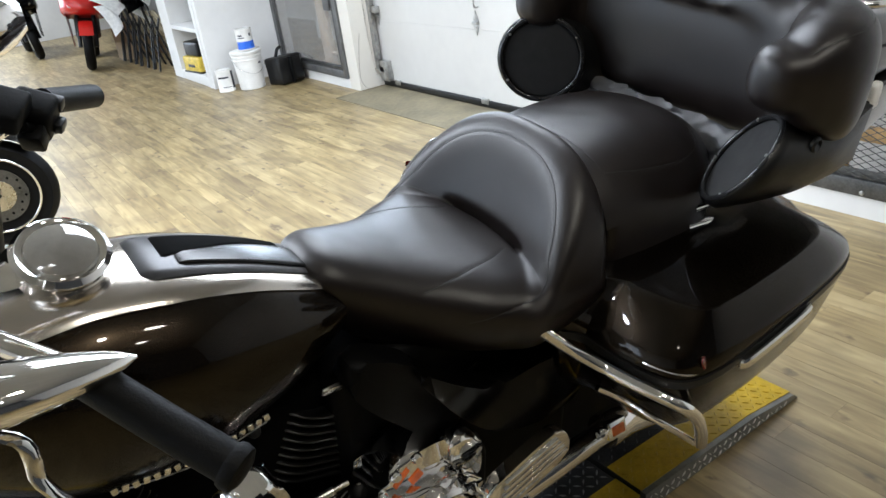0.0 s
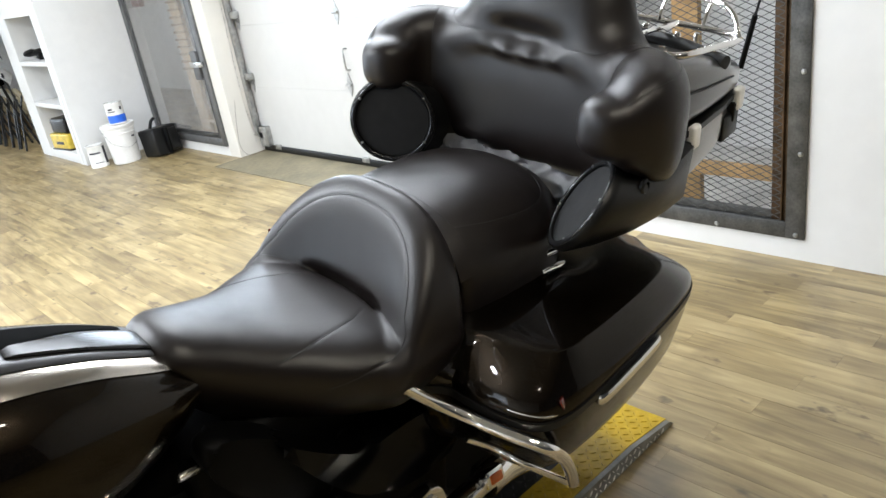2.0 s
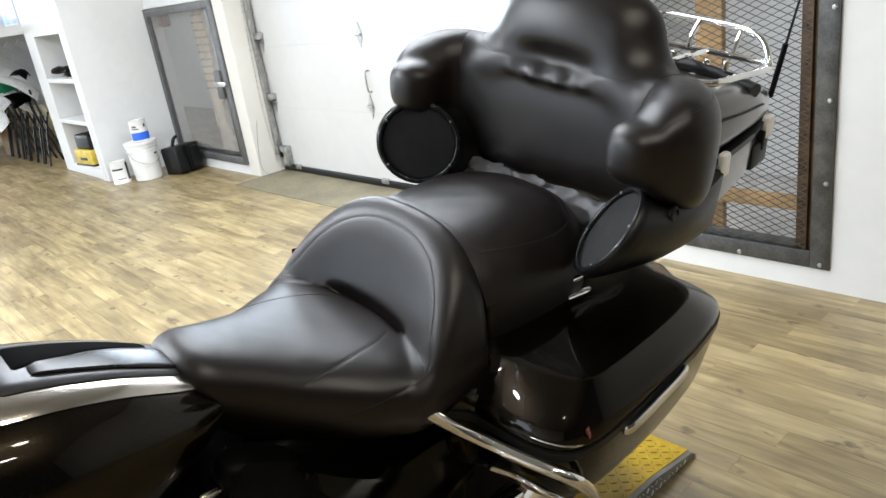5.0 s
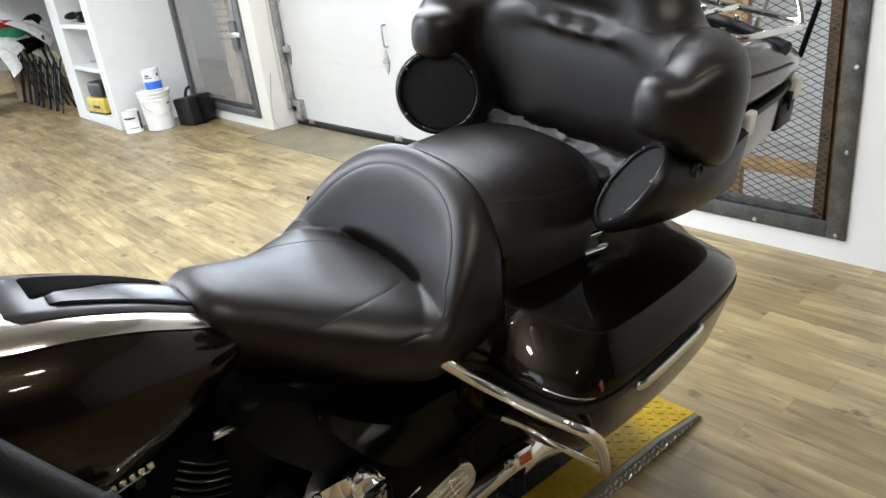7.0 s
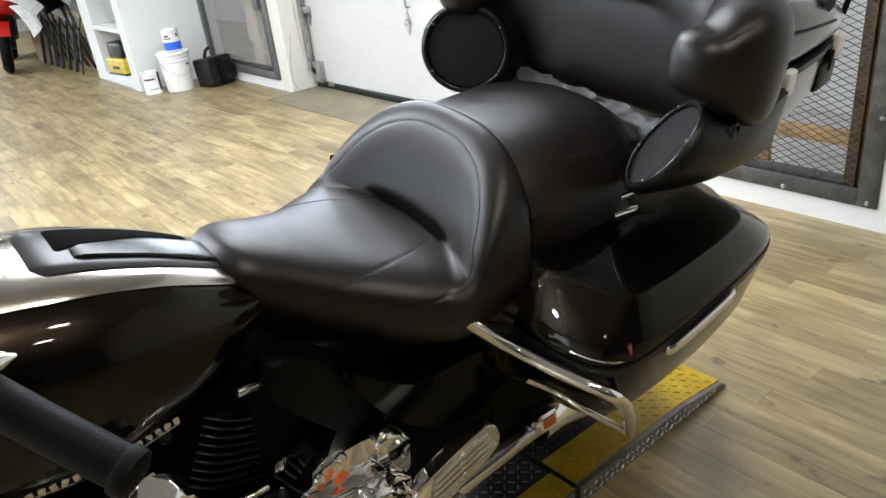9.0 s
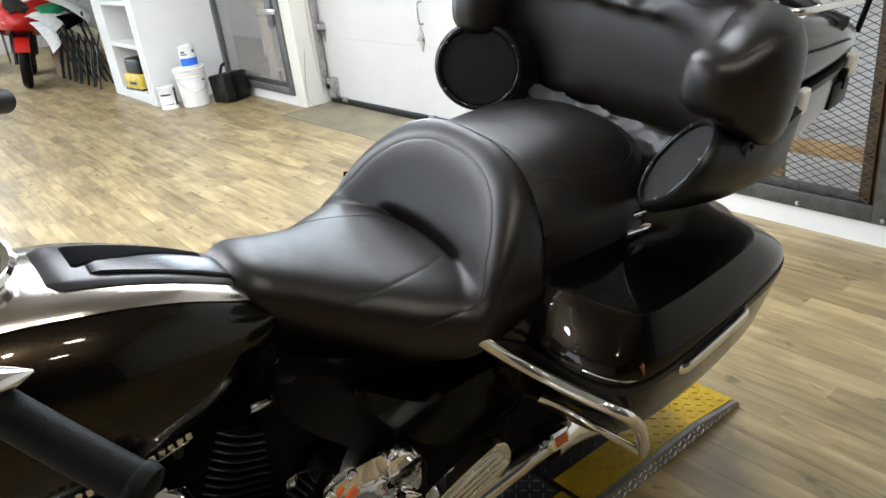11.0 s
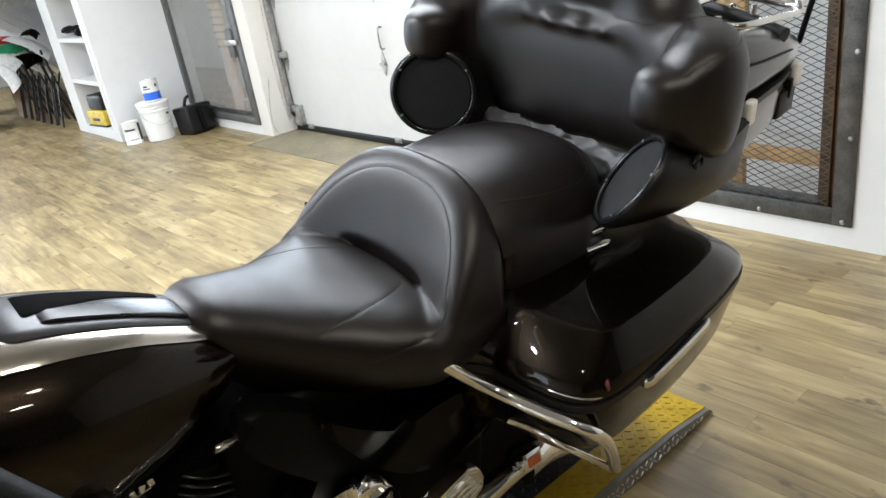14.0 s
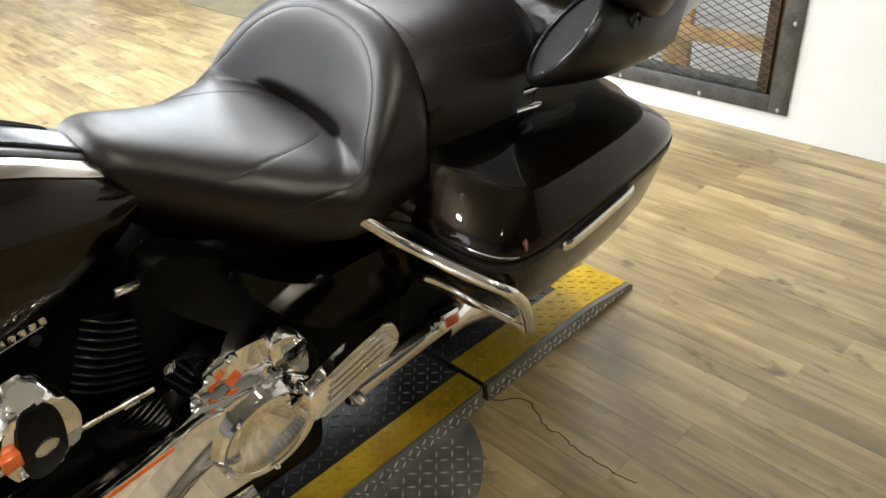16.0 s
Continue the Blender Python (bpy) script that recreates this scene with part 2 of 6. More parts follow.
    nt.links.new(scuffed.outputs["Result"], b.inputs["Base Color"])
    b.inputs["Roughness"].default_value = 0.40
    b.inputs["Specular IOR Level"].default_value = 1.0
    bp = nt.nodes.new("ShaderNodeBump")
    bp.inputs["Strength"].default_value, bp.inputs["Distance"].default_value = 0.12, 0.002
    nt.links.new(n1.outputs["Fac"], bp.inputs["Height"])
    nt.links.new(bp.outputs[0], b.inputs["Normal"])
    return m


FLOOR = floor_material()


# ---- mesh helpers ----
def mesh_object(name, bm, material, smooth=True):
    bmesh.ops.recalc_face_normals(bm, faces=bm.faces)
    me = bpy.data.meshes.new(name)
    bm.to_mesh(me)
    bm.free()
    me.materials.append(material)
    if smooth:
        for p in me.polygons:
            p.use_smooth = True
        me.set_sharp_from_angle(angle=radians(38))
    return new(name, me)


def part(name, bm, material, parent, label="", smooth=True):
    ob = mesh_object(name, bm, material, smooth)
    ob.parent = parent
    if label:
        tagged(ob, label)
    return ob


def thing(name, m, label, category, group="", kind=""):
    ob = new(name)
    ob.empty_display_size = 0.1
    ob.matrix_world = m
    return tagged(ob, label, category, group, kind)


def box(x0, x1, y0, y1, z0, z1, bevel=0.0, segs=2, bm=None):
    made = bmesh.new()
    bmesh.ops.create_cube(made, size=1)
    bmesh.ops.scale(made, vec=(x1 - x0, y1 - y0, z1 - z0), verts=made.verts)
    bmesh.ops.translate(made, vec=((x0 + x1) / 2, (y0 + y1) / 2, (z0 + z1) / 2), verts=made.verts)
    if bevel:
        bmesh.ops.bevel(made, geom=made.edges[:], offset=bevel, segments=segs, affect="EDGES", profile=0.5)
    return join(bm, made) if bm else made


def join(bm, other):
    me = bpy.data.meshes.new("joined")
    other.to_mesh(me)
    other.free()
    bm.from_mesh(me)
    bpy.data.meshes.remove(me)
    return bm


def turned(bm, m):
    bmesh.ops.transform(bm, matrix=m, verts=bm.verts)
    return bm


def skin(rings, closed=True, caps=True):
    """Faces between rings of points, all of one length."""
    bm = bmesh.new()
    rows = [[bm.verts.new(p) for p in r] for r in rings]
    n = len(rows[0])
    for a, b in zip(rows, rows[1:]):
        for i in range(n if closed else n - 1):
            k = (i + 1) % n
            bm.faces.new((a[i], a[k], b[k], b[i]))
    if caps and closed:
        bm.faces.new(rows[0][::-1])
        bm.faces.new(rows[-1])
    return bm


def smooth_path(points, steps=8):
    pts = [Vector(p) for p in points]
    if len(pts) < 3:
        return pts
    ext = [pts[0] * 2 - pts[1]] + pts + [pts[-1] * 2 - pts[-2]]
    out = []
    for i in range(1, len(ext) - 2):
        p0, p1, p2, p3 = ext[i - 1:i + 3]
        for k in range(steps):
            t = k / steps
            out.append(0.5 * ((2 * p1) + (p2 - p0) * t + (2 * p0 - 5 * p1 + 4 * p2 - p3) * t * t + (3 * p1 - p0 - 3 * p2 + p3) * t ** 3))
    out.append(pts[-1])
    return out


def tube(points, radius, sides=12, steps=6, taper=None, flat=1.0):
    path = smooth_path(points, steps)
    n = len(path)
    rings = []
    up = Vector((0, 0, 1))
    for i, p in enumerate(path):
        d = (path[min(i + 1, n - 1)] - path[max(i - 1, 0)]).normalized()
        a = d.cross(up)
        if a.length < 0.05:
            a = d.cross(Vector((1, 0, 0)))
        a.normalize()
        b = a.cross(d).normalized()
        r = radius if taper is None else radius * (taper[0] + (taper[1] - taper[0]) * i / (n - 1))
        rings.append([p + a * r * math.cos(2 * math.pi * k / sides) + b * r * flat * math.sin(2 * math.pi * k / sides) for k in range(sides)])
    return skin(rings)


def lathe(profile, sides=40):
    """Profile of (radius, height) turned round z."""
    rings = [[(max(r, 1e-4) * math.cos(2 * math.pi * k / sides), max(r, 1e-4) * math.sin(2 * math.pi * k / sides), z) for k in range(sides)] for r, z in profile]
    return skin(rings)


def torus(radius, minor, sides=40, small=10):
    rings = []
    for i in range(sides + 1):
        a = 2 * math.pi * i / sides
        rings.append([((radius + minor * math.cos(2 * math.pi * k / small)) * math.cos(a), (radius + minor * math.cos(2 * math.pi * k / small)) * math.sin(a),
                       minor * math.sin(2 * math.pi * k / small)) for k in range(small)])
    bm = skin(rings, caps=False)
    bmesh.ops.remove_doubles(bm, verts=bm.verts, dist=1e-5)
    return bm


def lerp(table, x):
    return float(np.interp(x, [a for a, _ in table], [b for _, b in table]))


def ease(table, x):
    """Smooth curve through the table's knots."""
    n = len(table)
    if x <= table[0][0]:
        return table[0][1]
    if x >= table[-1][0]:
        return table[-1][1]
    d = [(table[i + 1][1] - table[i][1]) / (table[i + 1][0] - table[i][0]) for i in range(n - 1)]
    m = [d[0]] + [0.0 if d[i - 1] * d[i] <= 0 else 2 * d[i - 1] * d[i] / (d[i - 1] + d[i]) for i in range(1, n - 1)] + [d[-1]]
    for i in range(n - 1):
        (xa, ya), (xb, yb) = table[i], table[i + 1]
        if x <= xb:
            h = xb - xa
            t = (x - xa) / h
            return ((2 * t ** 3 - 3 * t * t + 1) * ya + (t ** 3 - 2 * t * t + t) * h * m[i] + (3 * t * t - 2 * t ** 3) * yb + (t ** 3 - t * t) * h * m[i + 1])
    return table[-1][1]


def rounded_rect(x0, x1, y0, y1, r, n=5):
    pts = []
    for cx, cy, a0 in ((x1 - r, y1 - r, 0), (x0 + r, y1 - r, 90), (x0 + r, y0 + r, 180), (x1 - r, y0 + r, 270)):
        for k in range(n + 1):
            a = radians(a0 + 90 * k / n)
            pts.append((cx + r * math.cos(a), cy + r * math.sin(a)))
    return pts


def prism(points, z0, z1, bevel=0.0, segs=2):
    bm = skin([[(x, y, z0) for x, y in points], [(x, y, z1) for x, y in points]])
    if bevel:
        es = [e for e in bm.edges if abs(e.verts[0].co.z - e.verts[1].co.z) < 1e-6]
        bmesh.ops.bevel(bm, geom=es, offset=bevel, segments=segs, affect="EDGES", profile=0.5)
    return bm


def sculpt(inside, low, high, cell, rounds=2):
    """Points and faces of the smooth skin on which inside(u, v, w) is zero; it is negative within. rounds: how often it is evened out."""
    axes = [np.arange(p, q + cell, cell) for p, q in zip(low, high)]
    f = inside(*np.meshgrid(*axes, indexing="ij"))
    neg = f < 0
    n = [k - 1 for k in f.shape]
    total, count = np.zeros((*n, 3)), np.zeros(n)
    spans = lambda axis, d: tuple(slice(d[k], d[k] + n[k]) for k in range(3))
    for axis in range(3):
        others = [k for k in range(3) if k != axis]
        for da in (0, 1):
            for db in (0, 1):
                d = [0, 0, 0]
                d[others[0]], d[others[1]] = da, db
                e = list(d)
                e[axis] = 1
                f0, f1 = f[spans(axis, d)], f[spans(axis, e)]
                cut = (f0 < 0) != (f1 < 0)
                share = np.where(cut, f0 / np.where(cut, f0 - f1, 1), 0)
                for k in range(3):
                    total[..., k] += cut * (d[k] + (share if k == axis else 0))
                count += cut
    live = count > 0
    number = np.full(n, -1)
    number[live] = np.arange(live.sum())
    corner = np.argwhere(live)
    pts = np.array(low) + cell * (corner + total[live] / count[live][:, None])
    quads = []
    for axis in range(3):
        b, c = (axis + 1) % 3, (axis + 2) % 3
        d = [slice(1, -1)] * 3
        d[axis] = slice(0, -1)
        e = list(d)
        e[axis] = slice(1, None)
        first, second = neg[tuple(d)], neg[tuple(e)]
        for flip, where in ((False, first & ~second), (True, ~first & second)):
            at = np.argwhere(where)
            for k in (b, c):
                at[:, k] += 1
            ring = []
            for ob, oc in ((0, 0), (1, 0), (1, 1), (0, 1)):
                q = at.copy()
                q[:, b] -= 1 - ob
                q[:, c] -= 1 - oc
                ring.append(number[q[:, 0], q[:, 1], q[:, 2]])
            quads.append(np.stack(ring[::-1] if flip else ring, 1))
    h = cell * 0.3
    for _ in range(3):
        here = inside(*pts.T)
        slope = np.stack([(inside(*(pts + h * np.eye(3)[k]).T) - inside(*(pts - h * np.eye(3)[k]).T)) / (2 * h) for k in range(3)], 1)
        step = slope * (here / np.maximum((slope ** 2).sum(1), 0.05))[:, None]
        size = np.linalg.norm(step, axis=1, keepdims=True)
        pts = pts - step * np.minimum(1, cell * 0.5 / np.maximum(size, 1e-9))
    quads = np.concatenate(quads)
    ends = np.concatenate([quads[:, [k, (k + 1) % 4]] for k in range(4)])
    ends = np.concatenate([ends, ends[:, ::-1]])
    links = np.maximum(np.bincount(ends[:, 0], minlength=len(pts)), 1)
    for _ in range(rounds):
        mean = np.stack([np.bincount(ends[:, 0], weights=pts[ends[:, 1], k], minlength=len(pts)) for k in range(3)], 1) / links[:, None]
        pts = pts * 0.4 + mean * 0.6
    return pts, quads


def sculpted(name, skin_of, material, parent, label):
    pts, quads = skin_of
    me = bpy.data.meshes.new(name)
    me.from_pydata(pts.tolist(), [], quads.tolist())
    me.materials.append(material)
    for p in me.polygons:
        p.use_smooth = True
    me.update()
    ob = new(name, me)
    ob.parent = parent
    return tagged(ob, label)


def both(a, b, k):
    """Soft overlap of two forms, rounded by k."""
    h = np.maximum(k - np.abs(a - b), 0) / k
    return np.maximum(a, b) + h * h * k / 4


def either(a, b, k):
    """Soft union of two forms with a fillet of k."""
    h = np.maximum(k - np.abs(a - b), 0) / k
    return np.minimum(a, b) - h * h * k / 4


def curve(table, x):
    """A table's smooth curve over an array."""
    xs = np.linspace(table[0][0], table[-1][0], 240)
    return np.interp(x, xs, [ease(table, q) for q in xs])


def step_up(x, a, b):
    t = np.clip((x - a) / (b - a), 0, 1)
    return t * t * (3 - 2 * t)


def snap(ob, points, steps=6):
    """The points of a smooth line, laid on the skin of ob."""
    tree = BVHTree.FromPolygons([v.co for v in ob.data.vertices], [p.vertices for p in ob.data.polygons])
    return [tree.find_nearest(q)[0] for q in smooth_path(points, steps)]


def press(ob, lines, width=0.0036, depth=0.0010):
    """Presses stitched lines into a skin."""
    pts = [q for line in lines for a, b in zip(line, line[1:]) for q in (a, a.lerp(b, 0.33), a.lerp(b, 0.67), b)]
    tree = KDTree(len(pts))
    for i, q in enumerate(pts):
        tree.insert(q, i)
    tree.balance()
    normals = [v.normal.copy() for v in ob.data.vertices]
    for v, n in zip(ob.data.vertices, normals):
        d = tree.find(v.co)[2]
        if d < width * 3:
            v.co -= n * depth * math.exp(-(d / width) ** 2)


# ---- structure ----
WX, GX, CX = 3.125, 3.41, 3.14     # the gate wall, the garage door, the wall with the mesh panel
T = 0.15


def structure(name, bm, material, label, smooth=False):
    return tagged(mesh_object(name, bm, material, smooth), label, name.split("_")[0], kind="structure")


# unseen ceiling, its grey chosen to limit bounce and reflections
structure("ceiling", box(-6, 6.5, -5, 16, 3.15, 3.3), CEIL, "unseen flat ceiling of the workshop, grey to limit bounced light")
structure("wall_east_gate", box(WX, WX + T, -5, 0.55, 0, 3.15), WALL, "white painted wall beside the mesh gate")
structure("wall_west_low", box(-6.15, -6, -5, 16, 0, 0.8), WALL, "white painted wall under the shop window")
structure("wall_west_high", box(-6.15, -6, -5, 16, 2.7, 3.15), WALL, "white painted wall over the shop window")
structure("wall_west_left", box(-6.15, -6, -5, 1.0, 0.8, 2.7), WALL, "white painted wall beside the shop window")
structure("wall_west_right", box(-6.15, -6, 11.0, 16, 0.8, 2.7), WALL, "white painted wall beside the shop window")
# unseen end wall, kept dark to hold back fill and reflections
structure("wall_south", box(-6, 6.5, -5.15, -5, 0, 3.15), mat("dark_unseen_wall", (0.05, 0.05, 0.05), 0.6, 0, 1.5, 0.1), "unseen end wall, made dark to cut fill and reflections")
structure("wall_north_low", box(-6, 6.5, 16, 16.15, 0, 0.8), WALL, "white painted far wall under the window")
structure("wall_north_high", box(-6, 6.5, 16, 16.15, 2.7, 3.15), WALL, "white painted far wall over the window")
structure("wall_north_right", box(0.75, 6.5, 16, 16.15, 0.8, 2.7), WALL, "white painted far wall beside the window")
# gate wall and its doorway
G0, G1 = 1.09, 2.62
structure("wall_east_gate_lintel", box(WX, WX + T, G0, G1, 2.2, 3.15), WALL, "white painted wall over the mesh gate")
structure("wall_east_gate_sill", box(WX, WX + T, G0, G1, 0, 0.11), WALL, "low white sill under the mesh gate")
structure("wall_east_pier", box(WX, WX + T, 0.55, G0, 0, 3.15), WALL, "white painted pier beside the mesh gate")
structure("wall_east_jamb", box(WX, GX + T, G1, 3.0, 0, 3.15), WALL, "white painted pier between gate and garage door")
structure("wall_east_column", box(CX, CX + 0.3, 5.985, 6.17, 0, 3.15), CREAM, "white painted column beside the garage door")
structure("wall_east_panel_over", box(CX, CX + T, 6.17, 7.66, 1.56, 3.15), WALL, "white painted wall over the mesh panel")
structure("wall_east_panel_under", box(CX, CX + T, 6.17, 7.66, 0, 0.1), WALL, "low white wall under the mesh panel")
structure("wall_partition", box(2.35, CX + T, 7.67, 7.76, 0, 3.15), WALL, "white painted partition behind the buckets")
structure("wall_garage_head", box(GX - 0.02, GX + T, 3.0, 5.985, 2.65, 3.15), WALL, "white painted wall over the garage door")
structure("wall_cage_back", box(4.6, 4.75, 0.2, 2.9, 0, 3.15), WALL, "pale back wall of the wire cage")
structure("wall_cage_far_side", box(GX + T, 4.6, 2.75, 2.9, 0, 3.15), WALL, "pale far side wall of the wire cage")
structure("wall_cage_side", box(WX + T, 4.6, 0.2, 0.35, 0, 3.15), WALL, "pale side wall of the wire cage")
structure("wall_store_back", box(4.4, 4.55, 5.985, 9.4, 0, 3.15), WALL, "pale back wall of the store room")
structure("wall_outside", box(GX + T + 0.05, GX + T + 0.2, 2.9, 6.3, 0, 3.15), WALL, "plain wall closing the garage doorway")

# floor base
structure("floor", box(-6, 6.5, -5, 16, -0.2, -0.006), mat("dark_floor_joint", (0.20, 0.145, 0.068), 0.7, 0, 5, 0.3), "worn vinyl plank floor in oak brown")
structure("floor_cage", box(WX + T, 4.6, 0.35, 2.75, -0.003, 0.008), mat("pale_concrete", (0.52, 0.51, 0.48), 0.7, 0, 4, 0.15, 0.2, 60), "pale concrete floor of the wire cage")
structure("threshold", box(2.87, GX, 3.0, 5.985, -0.004, 0.004), mat("bare_concrete", (0.17, 0.145, 0.09), 0.6, 0, 3, 0.4, 0.3, 40), "bare worn concrete strip before the garage door")


def diamond(parent, x0, x1, y0, y1, z, material, pitch=0.025, tilt=0.0, face="z"):
    """Raised lozenges of tread plate, alternately turned, in one mesh."""
    bm = bmesh.new()
    nx, ny = int((x1 - x0) / pitch), int((y1 - y0) / pitch)
    for i in range(nx):
        for j in range(ny):
            x, y = x0 + (i + 0.5) * pitch, y0 + (j + 0.5) * pitch
            a = radians(45 if (i + j) % 2 else -45)
            l, w = pitch * 0.45, pitch * 0.11
            ca, sa = math.cos(a), math.sin(a)
            ps = [(l, 0), (0, w), (-l, 0), (0, -w)]
            low = [(x + ca * px - sa * py, y + sa * px + ca * py) for px, py in ps]
            top = [(x + ca * px * 0.6 - sa * py * 0.5, y + sa * px * 0.6 + ca * py * 0.5) for px, py in ps]
            h = 0.0030
            vs = [bm.verts.new((px, py, z)) for px, py in low] + [bm.verts.new((px, py, z + h)) for px, py in top]
            for k in range(4):
                bm.faces.new((vs[k], vs[(k + 1) % 4], vs[4 + (k + 1) % 4], vs[4 + k]))
            bm.faces.new(vs[4:])
    return bm


# ---- lift platform ----
PZ = 0.06
lift = thing("motorcycle_lift", pose(0, 0, 0), "low motorcycle lift of tread plate with yellow edges", "lift")
part("deck", box(-1.1, 1.13, 0.98, 1.62, 0.004, PZ, 0.004), BLACKPLATE, lift, "black tread plate deck")
part("edge_stripe", box(-1.1, 1.13, 0.972, 1.055, PZ - 0.012, PZ + 0.003), YELLOW, lift, "yellow painted tread plate edge")
part("edge_stripe", box(-1.1, 1.13, 1.535, 1.628, PZ - 0.012, PZ + 0.003), YELLOW, lift, "yellow painted tread plate edge")
part("edge_tread", diamond(lift, -0.2, 1.13, 0.975, 1.055, PZ + 0.003, YELLOW), YELLOW, lift, smooth=False)
part("deck_tread", diamond(lift, -0.2, 1.13, 1.068, 1.53, PZ, WORN), WORN, lift, "worn lozenges of the deck", smooth=False)
part("side_plate", box(-1.1, 1.125, 0.966, 0.972, 0.004, PZ), PLATE, lift, "bare tread plate side")
ramp_m = [(1.145, 0.004), (1.82, 0.004), (1.80, 0.022), (1.60, 0.050), (1.145, PZ)]
ramp = skin([[(x, 0.985, z) for x, z in ramp_m], [(x, 1.62, z) for x, z in ramp_m]])
part("ramp", ramp, BLACKPLATE, lift, "black tread plate ramp")
slope = math.atan2(PZ - 0.050, 0.455)
RAMP = Matrix.Translation((1.146, 0, PZ)) @ Matrix.Rotation(slope, 4, "Y")
part("ramp_stripe", turned(box(0.0, 0.455, 0.982, 1.10, -0.004, 0.0025), RAMP), YELLOW, lift, "yellow painted ramp edge")
part("ramp_stripe", turned(box(0.0, 0.455, 1.505, 1.623, -0.004, 0.0025), RAMP), YELLOW, lift, "yellow painted ramp edge")
part("stripe_tread", turned(diamond(lift, 0.0, 0.45, 0.985, 1.10, 0.0025, YELLOW), RAMP), YELLOW, lift, smooth=False)
TIP = Matrix.Translation((1.60, 0, 0.050)) @ Matrix.Rotation(math.atan2(0.028, 0.2), 4, "Y")
part("ramp_tip", turned(box(0.0, 0.205, 0.982, 1.14, -0.004, 0.0025), TIP), YELLOW, lift, "yellow painted ramp tip")
part("tip_tread", turned(diamond(lift, 0.005, 0.2, 0.985, 1.14, 0.0025, YELLOW), TIP), YELLOW, lift, smooth=False)
part("tip_tread", turned(diamond(lift, 0.005, 0.2, 1.145, 1.62, 0.0, BLACKPLATE), TIP), BLACKPLATE, lift, smooth=False)
part("ramp_tread", turned(diamond(lift, 0.0, 0.45, 1.105, 1.50, 0, BLACKPLATE), RAMP), BLACKPLATE, lift, smooth=False)
rs = skin([[(x, 0.966, z) for x, z in ramp_m], [(x, 0.985, z) for x, z in ramp_m]])
part("ramp_side", rs, PLATE, lift, "bare tread plate ramp side")
# swing-out plate beside the deck
flap_pts = [(1.06, 0.964), (1.035, 0.90), (0.985, 0.835), (0.90, 0.78), (0.80, 0.75), (0.70, 0.755), (0.62, 0.80), (0.58, 0.88), (0.57, 0.964)]
part("side_flap", prism([(p.x, p.y) for p in smooth_path([(x, y, 0) for x, y in flap_pts], 4)], 0.004, 0.012), PLATE, lift, "bare tread plate flap")
part("flap_tread", diamond(lift, 0.64, 1.0, 0.785, 0.96, 0.012, TREAD, 0.027), TREAD, lift, smooth=False)
side_tread = diamond(lift, 0.0, 1.32, 0.0, 0.06, 0.0, TREAD, 0.023)
part("side_tread", turned(side_tread, Matrix.Translation((-0.2, 0.966, 0.004)) @ Matrix.Rotation(radians(90), 4, "X")), TREAD, lift, smooth=False)


ramp_side_tread = diamond(lift, 0.0, 0.63, 0.0, PZ - 0.004, 0.0, TREAD, 0.022)
# only the lozenges that fit under the sloping edge
over, todo = set(), [v for v in ramp_side_tread.verts if v.co.y + 0.005 > (PZ + (0.050 - PZ) * v.co.x / 0.455 if v.co.x < 0.455 else 0.050 - 0.028 * (v.co.x - 0.455) / 0.2)]
while todo:
    v = todo.pop()
    if v not in over:
        over.add(v)
        todo += [e.other_vert(v) for e in v.link_edges]
bmesh.ops.delete(ramp_side_tread, geom=list(over), context="VERTS")
part("ramp_side_tread", turned(ramp_side_tread, Matrix.Translation((1.15, 0.966, 0.004)) @ Matrix.Rotation(radians(90), 4, "X")), TREAD, lift, smooth=False)
# ---- the motorcycle ----
bike = thing("motorcycle", pose(0, 1.25, 0.12, 11, 0, 0), "dark brown touring motorcycle leaning on its stand on the lift", "motorcycle")
TILT_X = Matrix.Rotation(radians(90), 4, "X")


def side_plate(points, v0, v1, bevel=0.01, segs=3):
    """A plate with an outline in the bike's side view, from v0 to v1 across it."""
    bm = skin([[(u, v0, w) for u, w in points], [(u, v1, w) for u, w in points]])
    if bevel:
        es = [e for e in bm.edges if abs(e.verts[0].co.y - e.verts[1].co.y) < 1e-6]
        bmesh.ops.bevel(bm, geom=es, offset=bevel, segments=segs, affect="EDGES", profile=0.5)
    return bm


def smooth_loop(points, steps=5):
    pts = [Vector((a, b, 0)) for a, b in points]
    n, out = len(pts), []
    for i in range(n):
        p0, p1, p2, p3 = (pts[(i + k - 1) % n] for k in range(4))
        for k in range(steps):
            t = k / steps
            q = 0.5 * ((2 * p1) + (p2 - p0) * t + (2 * p0 - 5 * p1 + 4 * p2 - p3) * t * t + (3 * p1 - p0 - 3 * p2 + p3) * t ** 3)
            out.append((q.x, q.y))
    return out


# rider seat: a dished pan, and a horseshoe bolster that meets it in a crease
PAN = [(0.36, 0.872), (0.40, 0.885), (0.45, 0.897), (0.52, 0.876), (0.62, 0.838), (0.72, 0.812), (0.80, 0.795), (0.86, 0.785), (0.96, 0.78)]
PAN_HALF = [(0.40, 0.072), (0.44, 0.092), (0.50, 0.114), (0.60, 0.163), (0.70, 0.226), (0.78, 0.256), (0.86, 0.250), (0.93, 0.23), (0.98, 0.21)]
PAN_LOW = [(0.38, 0.80), (0.42, 0.785), (0.46, 0.735), (0.56, 0.668), (0.67, 0.632), (0.78, 0.615), (0.86, 0.64), (0.97, 0.70)]


